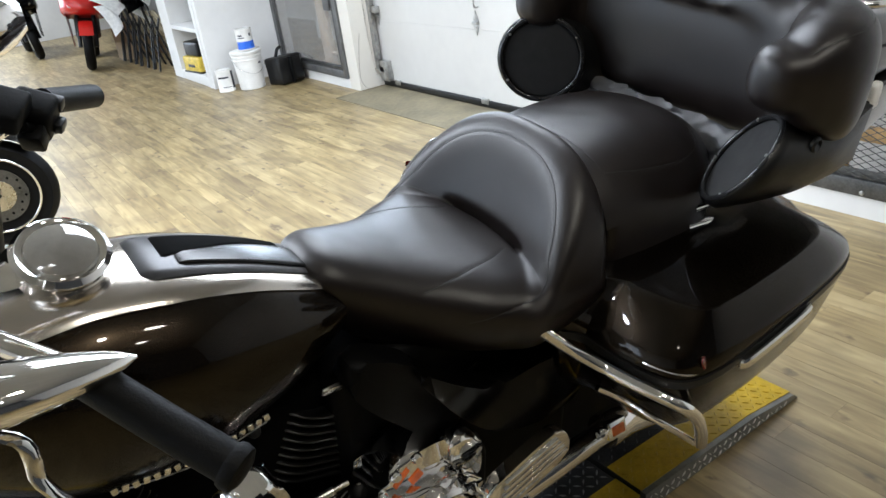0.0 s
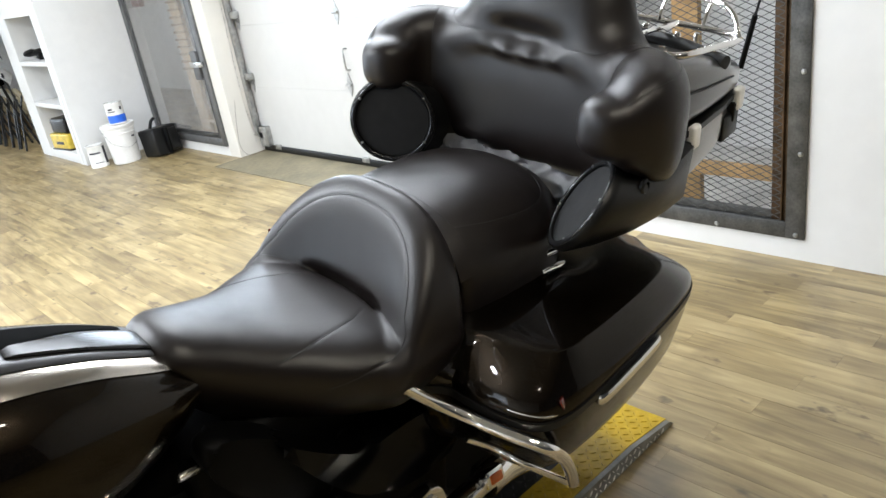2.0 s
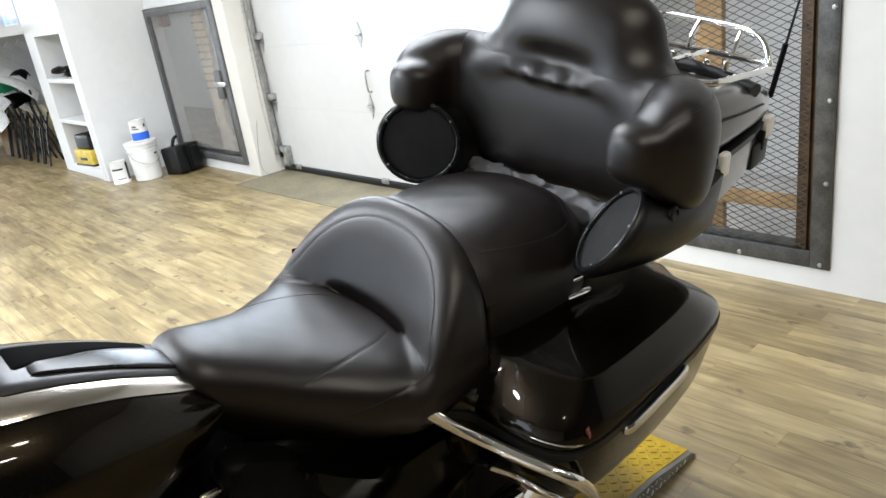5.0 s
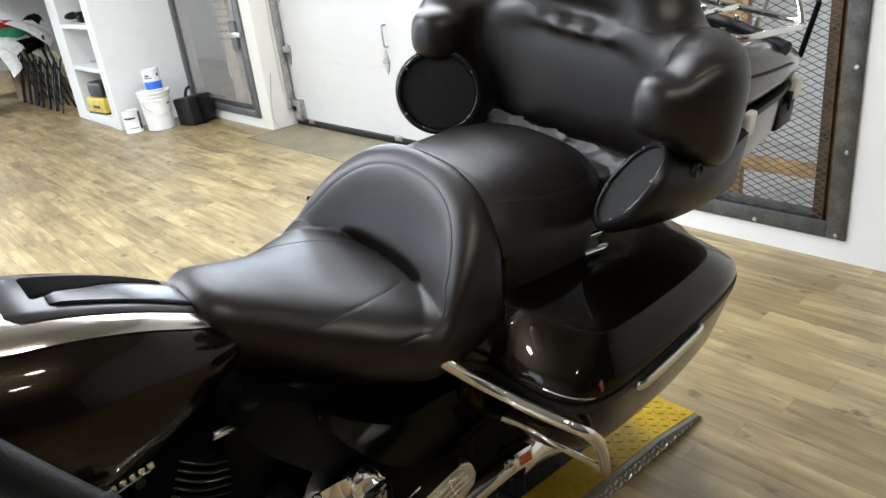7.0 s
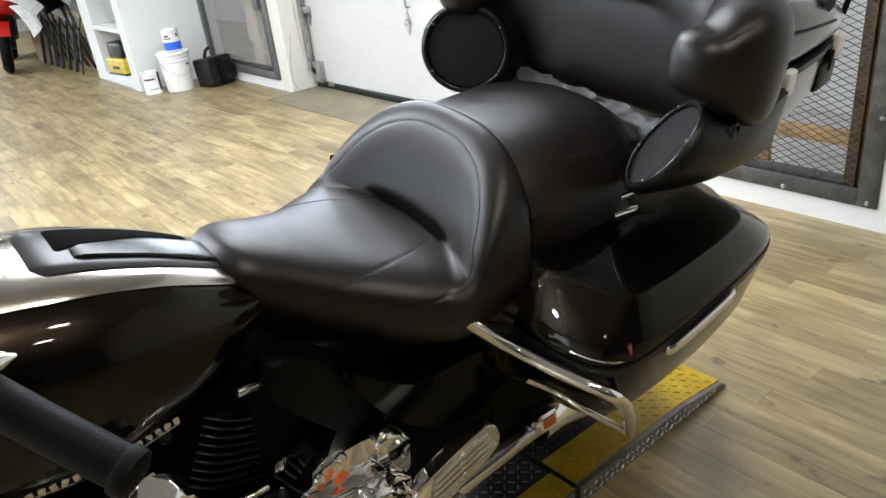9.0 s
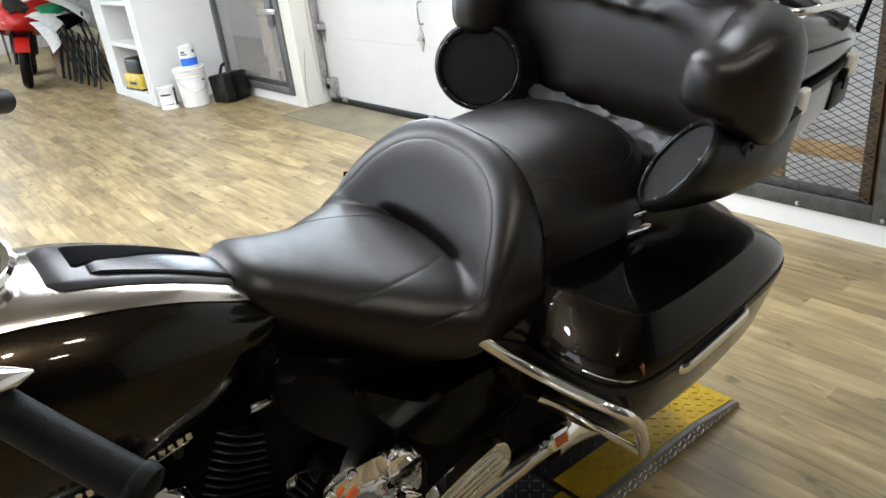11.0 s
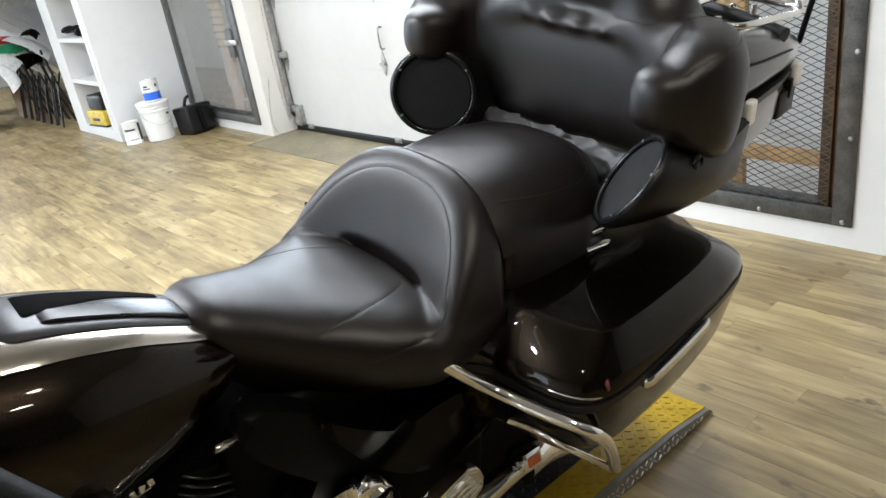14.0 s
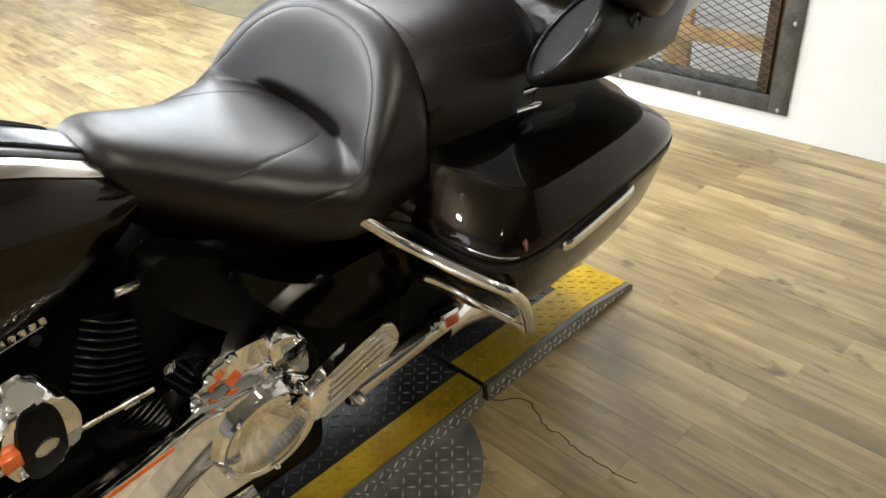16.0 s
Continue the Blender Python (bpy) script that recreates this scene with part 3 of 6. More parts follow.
def bolster_face(v, w):
    """How far back the bolster's front lies: a scoop that wraps forward to both sides."""
    up = np.clip((w - 0.78) / 0.18, -0.6, 1.2)
    return 0.832 - (1.25 - 0.45 * np.clip(up, 0, 1)) * v * v + 0.068 * up + 0.010 * up * up


def seat_form(u, v, w):
    half, low = curve(PAN_HALF, u), curve(PAN_LOW, u)
    s = np.abs(v) / half
    top = curve(PAN, u) + 0.018 * step_up(u, 0.60, 0.79) * np.clip(s, 0, 1.2) ** 2
    tall = top - low
    power = 2.4
    belly = low + 0.55 * tall
    s = s / (1 - 0.34 * np.clip((belly - w) / (belly - low), 0, 1.3) ** 2)
    low, tall = belly, top - belly
    pan = ((s ** power + np.clip((w - low) / tall, 0, 9) ** power) ** (1 / power) - 1) * 0.14
    pan = both(pan, curve(PAN_LOW, u) - w, 0.03)
    pan = both(pan, 0.408 + 2.2 * v * v - u + 0.25 * np.abs(w - 0.86), 0.045)
    pan = both(pan, u - 0.93, 0.04)
    side = np.abs(v) / (0.258 - 0.012 * step_up(u, 0.90, 0.96) - 0.40 * np.clip(0.75 - w, 0, 0.12))
    hood = ((side ** 2.5 + (np.clip(w - 0.70, 0, 9) / 0.281) ** 2.5) ** 0.4 - 1) * 0.20
    front = (bolster_face(v, w) - u) / 1.12
    hood = both(both(hood, front, 0.050), u - 0.962 - 0.18 * (w - 0.9), 0.045)
    hood = both(hood, 0.66 - w, 0.02)
    fillet = 0.005 + 0.020 * step_up(np.abs(v), 0.11, 0.215)
    form = either(pan, hood, fillet)
    # the deep fold in the middle of the crease
    fold = np.exp(-((u - bolster_face(v, 0.80) + 0.004 + 0.25 * (w - 0.80)) / 0.0056) ** 2) * step_up(w, 0.70, 0.74) * (1 - step_up(w, 0.80, 0.86)) * (1 - step_up(np.abs(v), 0.075, 0.13))
    return form + 0.042 * fold + 0.0002 * np.sin(u * 37 + 3 * np.sin(v * 21)) * np.sin(v * 41 + 2 * np.sin(w * 33))


rider_seat = sculpted("rider_seat", sculpt(seat_form, (0.36, -0.29, 0.57), (1.0, 0.29, 1.02), 0.0038, 4), LEATHER, bike, "black leather rider seat with a stitched bolster")
THREAD = mat("dark_stitching", (0.016, 0.015, 0.015), 0.6, 0, 200, 0.4)


def stitch(ob, lines, r=0.0009):
    """Stitched seams: pressed lines with a thread in each."""
    laid = [snap(ob, line) for line in lines]
    press(ob, laid)
    for line in laid:
        part("seam", tube(snap(ob, line, 1), r, 6, 1), THREAD, ob)


def hood_line(size, a):
    """A point on the bolster's front, along an arch of that size; a: degrees from its top."""
    c, q = math.cos(radians(a)), math.sin(radians(a))
    v, w = 0.250 * size * math.copysign(abs(q) ** 0.8, q), 0.70 + 0.281 * size * max(0, c) ** 0.8
    return Vector((float(bolster_face(v, w)), v, w))


flank = [(0.63, 0.215, 0.752), (0.67, 0.230, 0.766), (0.72, 0.240, 0.785), (0.765, 0.234, 0.803)]
lines = [[Vector(p) for p in flank] + [hood_line(0.90, a) for a in np.linspace(64, -64, 44)] + [Vector((u, -v, w)) for u, v, w in flank[::-1]]]
for sgn in (1, -1):
    lines.append([(0.826, sgn * 0.10, 0.785), (0.812, sgn * 0.14, 0.792), (0.79, sgn * 0.19, 0.80), (0.766, sgn * 0.235, 0.80)])
    lines.append([(0.80, sgn * 0.095, 0.80), (0.753, sgn * 0.115, 0.80), (0.665, sgn * 0.135, 0.815), (0.588, sgn * 0.148, 0.82)])
stitch(rider_seat, lines)

# passenger seat
P_TOP = [(0.90, 0.925), (0.955, 0.940), (0.99, 0.944), (1.05, 0.946), (1.14, 0.946), (1.22, 0.940), (1.28, 0.926), (1.32, 0.908), (1.352, 0.885)]
P_HALF = [(0.90, 0.215), (0.98, 0.224), (1.06, 0.232), (1.16, 0.236), (1.23, 0.226), (1.29, 0.188), (1.33, 0.14), (1.352, 0.09)]
P_LOW = [(0.925, 0.72), (1.1, 0.72), (1.25, 0.74), (1.33, 0.79), (1.352, 0.82)]


def pillion_point(u, s):
    b, low = ease(P_HALF, u), ease(P_LOW, u)
    tau = math.acos(max(-1, min(1, s)))
    cx, sy = math.cos(tau), math.sin(tau)
    v = b * math.copysign(abs(cx) ** 0.72, cx)
    return Vector((u, v, low + (ease(P_TOP, u) - 0.018 * abs(v / b) ** 2.5 - low) * max(0.0, sy) ** 0.4))


def pillion_form(u, v, w):
    half, low, top = curve(P_HALF, u), curve(P_LOW, u), curve(P_TOP, u)
    s = np.abs(v) / half
    form = ((s ** 3.2 + np.clip((w - low) / (top + 0.004 - 0.012 * np.clip(s, 0, 1) ** 2 - low), 0, 9) ** 3.2) ** (1 / 3.2) - 1) * 0.14
    form = both(both(form, low - w, 0.03), both(0.95 - u, u - 1.335, 0.03), 0.03)
    return form + 0.0003 * np.sin(u * 29 + 3 * np.sin(v * 17)) * np.sin(v * 31 + 2 * np.sin(u * 23))


pillion = sculpted("passenger_seat", sculpt(pillion_form, (0.90, -0.28, 0.69), (1.37, 0.28, 0.98), 0.004, 8), LEATHER, bike, "black leather passenger seat")
stitch(pillion, [[pillion_point(u, s) for u, s in ((0.965, 0.93), (0.985, 0.6), (0.99, 0.3), (0.99, 0), (0.99, -0.3), (0.985, -0.6), (0.965, -0.93))],
                 [pillion_point(u, s) for u, s in ((0.99, -0.6), (1.08, -0.70), (1.18, -0.74), (1.25, -0.66), (1.29, -0.3), (1.295, 0), (1.29, 0.3), (1.25, 0.66), (1.18, 0.74), (1.08, 0.70), (0.99, 0.6))]])
strap = [[pillion_point(0.945 + du, math.cos(math.radians(a))) + Vector((0, 0, 0.004)) for du in (0.0, 0.012, 0.026, 0.038)] for a in range(112, 172, 6)]
part("strap", skin(strap, closed=False), LEATHER, pillion, "black leather grab strap")

# grey cover bunched behind the passenger seat
rings = []
for v in np.linspace(-0.25, 0.22, 70):
    ring = []
    for k in range(14):
        t = k / 13
        f = 0.012 * noise.noise(Vector((v * 17 + t * 3, t * 1.6, 0.3))) + 0.006 * noise.noise(Vector((v * 44 - t * 4, t * 3, 1.3)))
        ring.append((1.352 - 0.045 * t - 0.25 * abs(v) ** 2 + f * 1.3, v, 0.912 - 0.07 * t + 0.25 * f))
    rings.append(ring)
part("seat_cover_skirt", skin(rings, closed=False), VINYL, bike, "wrinkled grey vinyl skirt")


# fuel tank
def tank_point(u, ang, off=0.0):
    top = ease([(-0.16, 0.92), (-0.05, 0.985), (0.08, 0.992), (0.2, 0.972), (0.32, 0.928), (0.46, 0.85)], u)
    low = ease([(-0.16, 0.76), (0.0, 0.67), (0.16, 0.64), (0.28, 0.668), (0.40, 0.72), (0.46, 0.76)], u)
    b = ease([(-0.16, 0.06), (-0.08, 0.135), (0.05, 0.175), (0.18, 0.178), (0.30, 0.158), (0.40, 0.128), (0.46, 0.10)], u)
    c, h = (top + low) / 2, (top - low) / 2
    ca, sa = math.cos(ang), math.sin(ang)
    e = 2 / 2.35
    return Vector((u, (b + off) * math.copysign(abs(ca) ** e, ca), c + (h + off) * math.copysign(abs(sa) ** e, sa)))


tank = part("fuel_tank", skin([[tank_point(u, 2 * math.pi * k / 64) for k in range(64)] for u in np.linspace(-0.16, 0.46, 56)]), PAINT, bike, "dark brown metallic fuel tank")
rings = []
for u in np.linspace(-0.08, 0.452, 40):
    wide = ease([(-0.08, 34), (0.1, 31), (0.3, 33), (0.452, 40)], u)
    ring = [tank_point(u, math.pi / 2 + radians(a), 0.007 if abs(a) < wide - 2 else 0.003) for a in np.linspace(-wide, wide, 15)]
    ring += [tank_point(u, math.pi / 2 + radians(a), -0.004) for a in np.linspace(wide, -wide, 15)]
    rings.append(ring)
CONSOLE = mat("satin_chrome", (0.62, 0.58, 0.53), 0.16, 1.0, 10, 0.1)
con = part("tank_console", skin(rings), CONSOLE, bike, "chromed tank console plate")


def console_slab(u0, u1, left, right, off0, off1, n=16):
    """A slab on the tank's crown between two angles, which may taper along it."""
    rings = []
    for i, u in enumerate(np.linspace(u0, u1, n)):
        k, t = min(i, n - 1 - i), i / (n - 1)
        a0, a1 = left[0] + (left[1] - left[0]) * t, right[0] + (right[1] - right[0]) * t
        trim = 0.06 * (a1 - a0) if k == 0 else 0
        hi = off1 - (0.004 if k == 0 else 0)
        top = [tank_point(u, math.pi / 2 + radians(a), hi - (0.003 if q in (0, 12) else 0)) for q, a in enumerate(np.linspace(a0 + trim, a1 - trim, 13))]
        rings.append(top + [tank_point(u, math.pi / 2 + radians(a), off0) for a in np.linspace(a1 - trim, a0 + trim, 13)])
    return skin(rings)


SATIN_DOOR = mat("dark_satin_metal", (0.022, 0.022, 0.023), 0.25, 0.5, 20, 0.2)
FRAMEGREY = mat("satin_grey_console", (0.06, 0.06, 0.064), 0.3, 0.5, 20, 0.2)
part("console_frame", console_slab(0.175, 0.432, (-15, -19), (17, 21), 0.0, 0.012), FRAMEGREY, con, "satin grey frame")
# black slab on the frame: the open well's shade put in as colour
part("console_well", console_slab(0.205, 0.415, (-11, -15), (7, -9), 0.0115, 0.0135), VOID, con, "black slab for the shaded open well")
part("console_door", console_slab(0.232, 0.43, (4, -6), (11, 15), 0.0115, 0.018), SATIN_DOOR, con, "dark satin door")
for i in range(6):
    a = -14 + i * 5.6
    part("stud", turned(lathe([(0.0035, 0), (0.003, 0.003), (0.0, 0.004)], 10), Matrix.Translation(tank_point(0.432, math.pi / 2 + radians(a), 0.007))), CHROME, con)
gauge_m = pose(0.09, 0.0, 1.0, 22, 10, 0)
gauge = part("console_gauge", turned(lathe([(0.088, -0.035), (0.086, -0.018), (0.070, -0.012), (0.056, -0.008), (0.054, 0.02), (0.060, 0.026), (0.062, 0.036), (0.055, 0.042), (0.048, 0.038)]), gauge_m), CHROME, bike, "round chrome gauge housing")
part("gauge_glass", turned(lathe([(0.049, 0.034), (0.044, 0.042), (0.026, 0.048), (0.0, 0.050)]), gauge_m), mat("gauge_glass", (0.35, 0.34, 0.32), 0.06, 0.6, 10, 0.2, coat=1.0), gauge, "domed gauge glass")
# maker's lettering becomes plain chrome bars
emblem = part("tank_emblem", tube([(0.04, -0.166, 0.735), (0.16, -0.178, 0.725), (0.27, -0.168, 0.73)], 0.003, 6, flat=0.6), CHROME, tank, "chrome bars of the tank emblem")
for i in range(17):
    u = 0.045 + i * 0.0142
    y = -0.168 - 0.012 * math.sin(math.pi * i / 16)
    part("emblem_bar", turned(box(-0.005, 0.005, -0.002, 0.002, -0.0065, 0.0065, 0.002), pose(u, y, 0.737, 0, 12 if i % 2 else -6, 0)), SILVER, emblem)

# handlebar ends, mirrors and lever
grip = part("left_grip", tube([(0.055, -0.25, 1.022), (0.11, -0.34, 0.983), (0.155, -0.41, 0.952)], 0.0235, 20), RUBBER, bike, "black rubber grip")
part("grip_end", turned(lathe([(0.026, 0), (0.028, 0.006), (0.026, 0.016), (0.018, 0.02), (0.0, 0.021)], 20), Matrix.Translation((0.153, -0.407, 0.953)) @ Vector((0.1, -0.16, -0.07)).to_track_quat("Z", "Y").to_matrix().to_4x4()), RUBBER, grip)
part("right_grip", tube([(0.163, 0.29, 1.125), (0.258, 0.42, 1.067)], 0.021, 16), RUBBER, bike, "black rubber grip")
hs = part("right_switch_housing", turned(box(-0.035, 0.03, -0.03, 0.03, -0.035, 0.03, 0.012, 3), pose(0.145, 0.265, 1.118, 15, 20, -30)), ENGINE, bike, "black switch housing")
part("brake_reservoir", turned(box(-0.032, 0.028, -0.035, 0.035, -0.018, 0.018, 0.007, 3), pose(0.105, 0.225, 1.15, 15, 20, -30)), ENGINE, hs)
part("brake_lever", tube([(0.12, 0.22, 1.12), (0.15, 0.25, 1.095), (0.175, 0.285, 1.078)], 0.008, 10), ENGINE, hs, "black brake lever")
part("lever_clamp", turned(box(-0.018, 0.018, -0.016, 0.016, -0.02, 0.018, 0.006, 2), pose(0.13, 0.235, 1.095, 30, 10, -30)), ENGINE, hs)
part("switch", turned(box(-0.012, 0.012, -0.01, 0.01, -0.01, 0.012, 0.004), pose(0.178, 0.27, 1.125, 15, 20, -30)), BLACK, hs)
part("switch", turned(box(-0.008, 0.008, -0.012, 0.012, -0.008, 0.010, 0.003), pose(0.172, 0.255, 1.095, 15, 20, -30)), BLACK, hs)
part("brake_hose", tube([(0.10, 0.22, 1.14), (0.06, 0.20, 1.08), (0.02, 0.16, 0.98), (-0.05, 0.10, 0.9)], 0.007, 8), RUBBER, hs)
part("fork_cover", tube([(0.02, 0.16, 1.12), (0.0, 0.17, 1.0), (-0.04, 0.18, 0.86)], 0.045, 16), ENGINE, bike, "black inner fairing")
part("handlebar", tube([(0.055, -0.25, 1.022), (-0.02, -0.16, 1.05), (-0.10, 0.0, 1.03), (0.02, 0.14, 1.12), (0.163, 0.29, 1.125)], 0.014, 12), CHROME, bike)


def teardrop(points, radii, sides=20, squash=0.7):
    rings = []
    for p, r in zip(points, radii):
        rings.append([(p[0], p[1] + r * math.cos(2 * math.pi * k / sides), p[2] + squash * r * math.sin(2 * math.pi * k / sides)) for k in range(sides)])
    return skin(rings)


us = np.linspace(0, 1, 16)
part("turn_signal", teardrop([(-0.12 + 0.235 * t, -0.285 + 0.01 * t, 1.075 - 0.045 * t) for t in us], [0.048 * math.sqrt(max(0.001, math.sin(math.pi * min(1, 0.12 + 0.9 * t)))) * (1 - 0.35 * t) + 0.001 for t in us]), CHROME, bike, "chrome teardrop lamp housing")
part("clutch_lever", tube([(-0.10, -0.25, 1.03), (-0.02, -0.29, 1.0), (-0.015, -0.31, 0.95), (0.01, -0.33, 0.90), (0.06, -0.38, 0.86)], 0.009, 10, flat=0.6), CHROME, bike, "chrome clutch lever")
part("mirror", teardrop([(-0.06 + 0.19 * t, -0.12, 1.375 - 0.01 * t) for t in us], [0.062 * math.sqrt(max(0.001, math.sin(math.pi * min(1, 0.05 + 0.92 * t)))) for t in us], squash=0.8), CHROME, bike, "chrome mirror back")
part("mirror_stem", tube([(0.02, -0.14, 1.33), (0.0, -0.17, 1.2), (-0.02, -0.16, 1.05)], 0.007, 10), CHROME, bike)

# backrest: a wrap-round cushion with arms
half_plan = [(1.248, 0.314), (1.285, 0.330), (1.335, 0.335), (1.395, 0.295), (1.425, 0.20), (1.432, 0.10)]
plan = smooth_path([(u, v, 0) for u, v in half_plan] + [(1.433, 0, 0)] + [(u, -v, 0) for u, v in half_plan[::-1]], 8)
N_PLAN = len(plan) - 1


BACK_LOW = [(0, 0.875), (0.4, 0.88), (0.6, 0.93), (0.8, 0.985), (0.92, 1.008), (1, 1.03)]
BACK_TOP = [(0, 1.180), (0.25, 1.184), (0.40, 1.198), (0.55, 1.204), (0.70, 1.196), (0.85, 1.180), (1, 1.152)]
BACK_DEEP = [(0, 0.074), (0.4, 0.079), (0.6, 0.080), (0.8, 0.073), (1, 0.064)]
HEAD_HALF = [(1.10, 0.272), (1.15, 0.258), (1.19, 0.236), (1.24, 0.218), (1.28, 0.208), (1.31, 0.200), (1.36, 0.185)]
PLAN_AT, PLAN_TO = np.array([(p.x, p.y) for p in plan[:-1]]), np.array([(p.x, p.y) for p in plan[1:]])


def along_plan(u, v):
    """Distance from the cushion's middle line in plan, and the share of the way from its middle to an end."""
    best, share = np.full(u.shape, 9.0), np.zeros(u.shape)
    for i, (p, q) in enumerate(zip(PLAN_AT, PLAN_TO)):
        d = q - p
        t = np.clip(((u - p[0]) * d[0] + (v - p[1]) * d[1]) / (d @ d), 0, 1)
        gap = np.hypot(u - p[0] - t * d[0], v - p[1] - t * d[1])
        near = gap < best
        best, share = np.where(near, gap, best), np.where(near, np.abs((i + t) / N_PLAN * 2 - 1), share)
    return best, share


def back_form(u, v, w):
    if u.ndim == 3:
        gap, t = (np.repeat(q[:, :, None], u.shape[2], 2) for q in along_plan(u[:, :, 0], v[:, :, 0]))
    else:
        gap, t = along_plan(u, v)
    low, top, deep = curve(BACK_LOW, t), curve(BACK_TOP, t), curve(BACK_DEEP, t)
    high = np.abs(w - (low + top) / 2) / ((top - low) / 2)
    body = (((gap / deep) ** 2.4 + high ** 3.4) ** (1 / 2.6) - 1) * 0.065
    half = curve(HEAD_HALF, w)
    front = 1.342 + 0.9 * v * v + 0.34 * np.clip(w - 1.19, -0.05, 1) + 1.6 * np.clip(w - 1.26, 0, 1) ** 2
    # the upper cushion draws in to a fold along the middle of its foot
    front = front + 0.046 * np.exp(-((w - 1.182) / 0.034) ** 2) * (1 - step_up(np.abs(v), 0.02, 0.17))
    head = both(both(np.abs(v) - half, (front - u) * 0.9, 0.085), u - 1.50, 0.05)
    head = both(both(head, w - 1.356 + 0.7 * v * v, 0.065), 1.13 - w, 0.05)
    fillet = 0.006 + 0.030 * step_up(np.abs(v), 0.09, 0.20)
    form = either(body, head, fillet)
    # puckers below the upper cushion
    pucker = 0.0030 * np.sin(v * 88 + 0.6) * np.exp(-((w - 1.152) / 0.014) ** 2) * (1 - step_up(np.abs(v), 0.09, 0.14))
    return form + pucker + 0.0002 * np.sin(w * 37 + 3 * np.sin(v * 19)) * np.sin(v * 33 + 2 * np.sin(w * 29))


backrest = sculpted("backrest", sculpt(back_form, (1.12, -0.43, 0.84), (1.53, 0.43, 1.39), 0.0044, 24), LEATHER, bike, "black leather wrap-round passenger backrest with upper cushion")


def back_line(i, a):
    """A point beside the cushion's skin, a degrees round it, at step i of its plan."""
    p = plan[i]
    d = (plan[min(i + 1, N_PLAN)] - plan[max(i - 1, 0)]).normalized()
    t = abs(i / N_PLAN * 2 - 1)
    low, top, deep = ease(BACK_LOW, t), ease(BACK_TOP, t), ease(BACK_DEEP, t)
    ca, sa = math.cos(radians(a)), math.sin(radians(a))
    q = p + Vector((-d.y, d.x, 0)) * deep * math.copysign(abs(ca) ** 0.8, ca)
    return Vector((q.x, q.y, (low + top) / 2 + (top - low) / 2 * math.copysign(abs(sa) ** 0.6, sa)))


lines = []
for i in (int(N_PLAN * 0.27), int(N_PLAN * 0.73)):
    lines.append([back_line(i, a) for a in range(65, 300, 12)])
for i0, i1 in ((1, int(N_PLAN * 0.27)), (int(N_PLAN * 0.73), N_PLAN - 1)):
    lines.append([back_line(i, 52) for i in range(i0, i1 + 1)])
for sgn in (1, -1):
    lines.append([(u, sgn * v, w) for u, v, w in ((1.352, 0.11, 1.182), (1.352, 0.15, 1.183), (1.362, 0.19, 1.182), (1.39, 0.225, 1.184), (1.42, 0.243, 1.19))])
stitch(backrest, lines)

# speaker pods, turned in towards the passenger
for sgn in (1, -1):
    normal = (Vector((-0.72, -0.66, 0.12)) if sgn > 0 else Vector((-0.52, 0.62, 0.58))).normalized()
    centre = Vector((1.222, 0.279, 0.962)) if sgn > 0 else Vector((1.225, -0.286, 0.925))
    face = Matrix.Translation(centre) @ normal.to_track_quat("Z", "Y").to_matrix().to_4x4()
    ring_n = 36
    rim = lambda r, z: [face @ Vector((r * math.cos(2 * math.pi * k / ring_n), r * math.sin(2 * math.pi * k / ring_n), z)) for k in range(ring_n)]
    base = rim(0.104, -0.012)
    rear = []
    for q in base:
        d = q - centre
        cy, cz = sgn * d.y / 0.085, d.z / 0.085
        k = min(1.3, 1 / max(abs(cy), abs(cz), 0.3))
        rear.append(Vector((1.49 + 0.12 * d.z, sgn * (0.285 + 0.083 * max(-1, min(1, cy * k))), 0.905 + 0.088 * max(-1, min(1, cz * k)))))
    rings = [rear]
    for t in (0.25, 0.5, 0.75, 0.92):
        bulge = 0.018 * math.sin(math.pi * t)
        rings.append([r.lerp(b, t) + Vector((0, sgn * bulge * max(0, sgn * (b.y - centre.y)) / 0.08, -bulge * 0.6)) for r, b in zip(rear, base)])
    rings += [base, rim(0.106, 0.0), rim(0.103, 0.007), rim(0.096, 0.008), rim(0.092, 0.002)]
    pod = part("speaker_pod", skin(rings), BLACK, bike, "black plastic speaker pod")
    part("speaker_ring", turned(torus(0.096, 0.0065), face @ Matrix.Translation((0, 0, 0.006))), SATIN_DOOR, pod, "raised satin black rim")
    part("speaker_grille", turned(lathe([(0.091, 0.0), (0.088, 0.004), (0.04, 0.008), (0.0, 0.009)]), face), CLOTH, pod, "black cloth speaker grille")
    for a in (35, 145, 215, 325):
        part("screw", turned(lathe([(0.004, 0.01), (0.003, 0.013), (0, 0.0135)], 8), face @ Matrix.Translation((0.094 * math.cos(radians(a)), 0.094 * math.sin(radians(a)), 0))), STEEL, pod)
    part("lock", turned(lathe([(0.017, 0), (0.017, 0.006), (0.012, 0.009), (0.011, 0.004), (0, 0.003)], 20), Matrix.Translation((1.285, sgn * 0.378, 0.975)) @ Vector((0.05, sgn, 0)).to_track_quat("Z", "Y").to_matrix().to_4x4()), BLACK, pod, "round black lock")


# luggage box
def luggage(stations, name, label, paint):
    rings = []
    for u, half, w0, w1, r in stations:
        rings.append([(u, y, w) for y, w in rounded_rect(-half, half, w0, w1, r, 5)])
    return part(name, skin(rings), paint, bike, label)


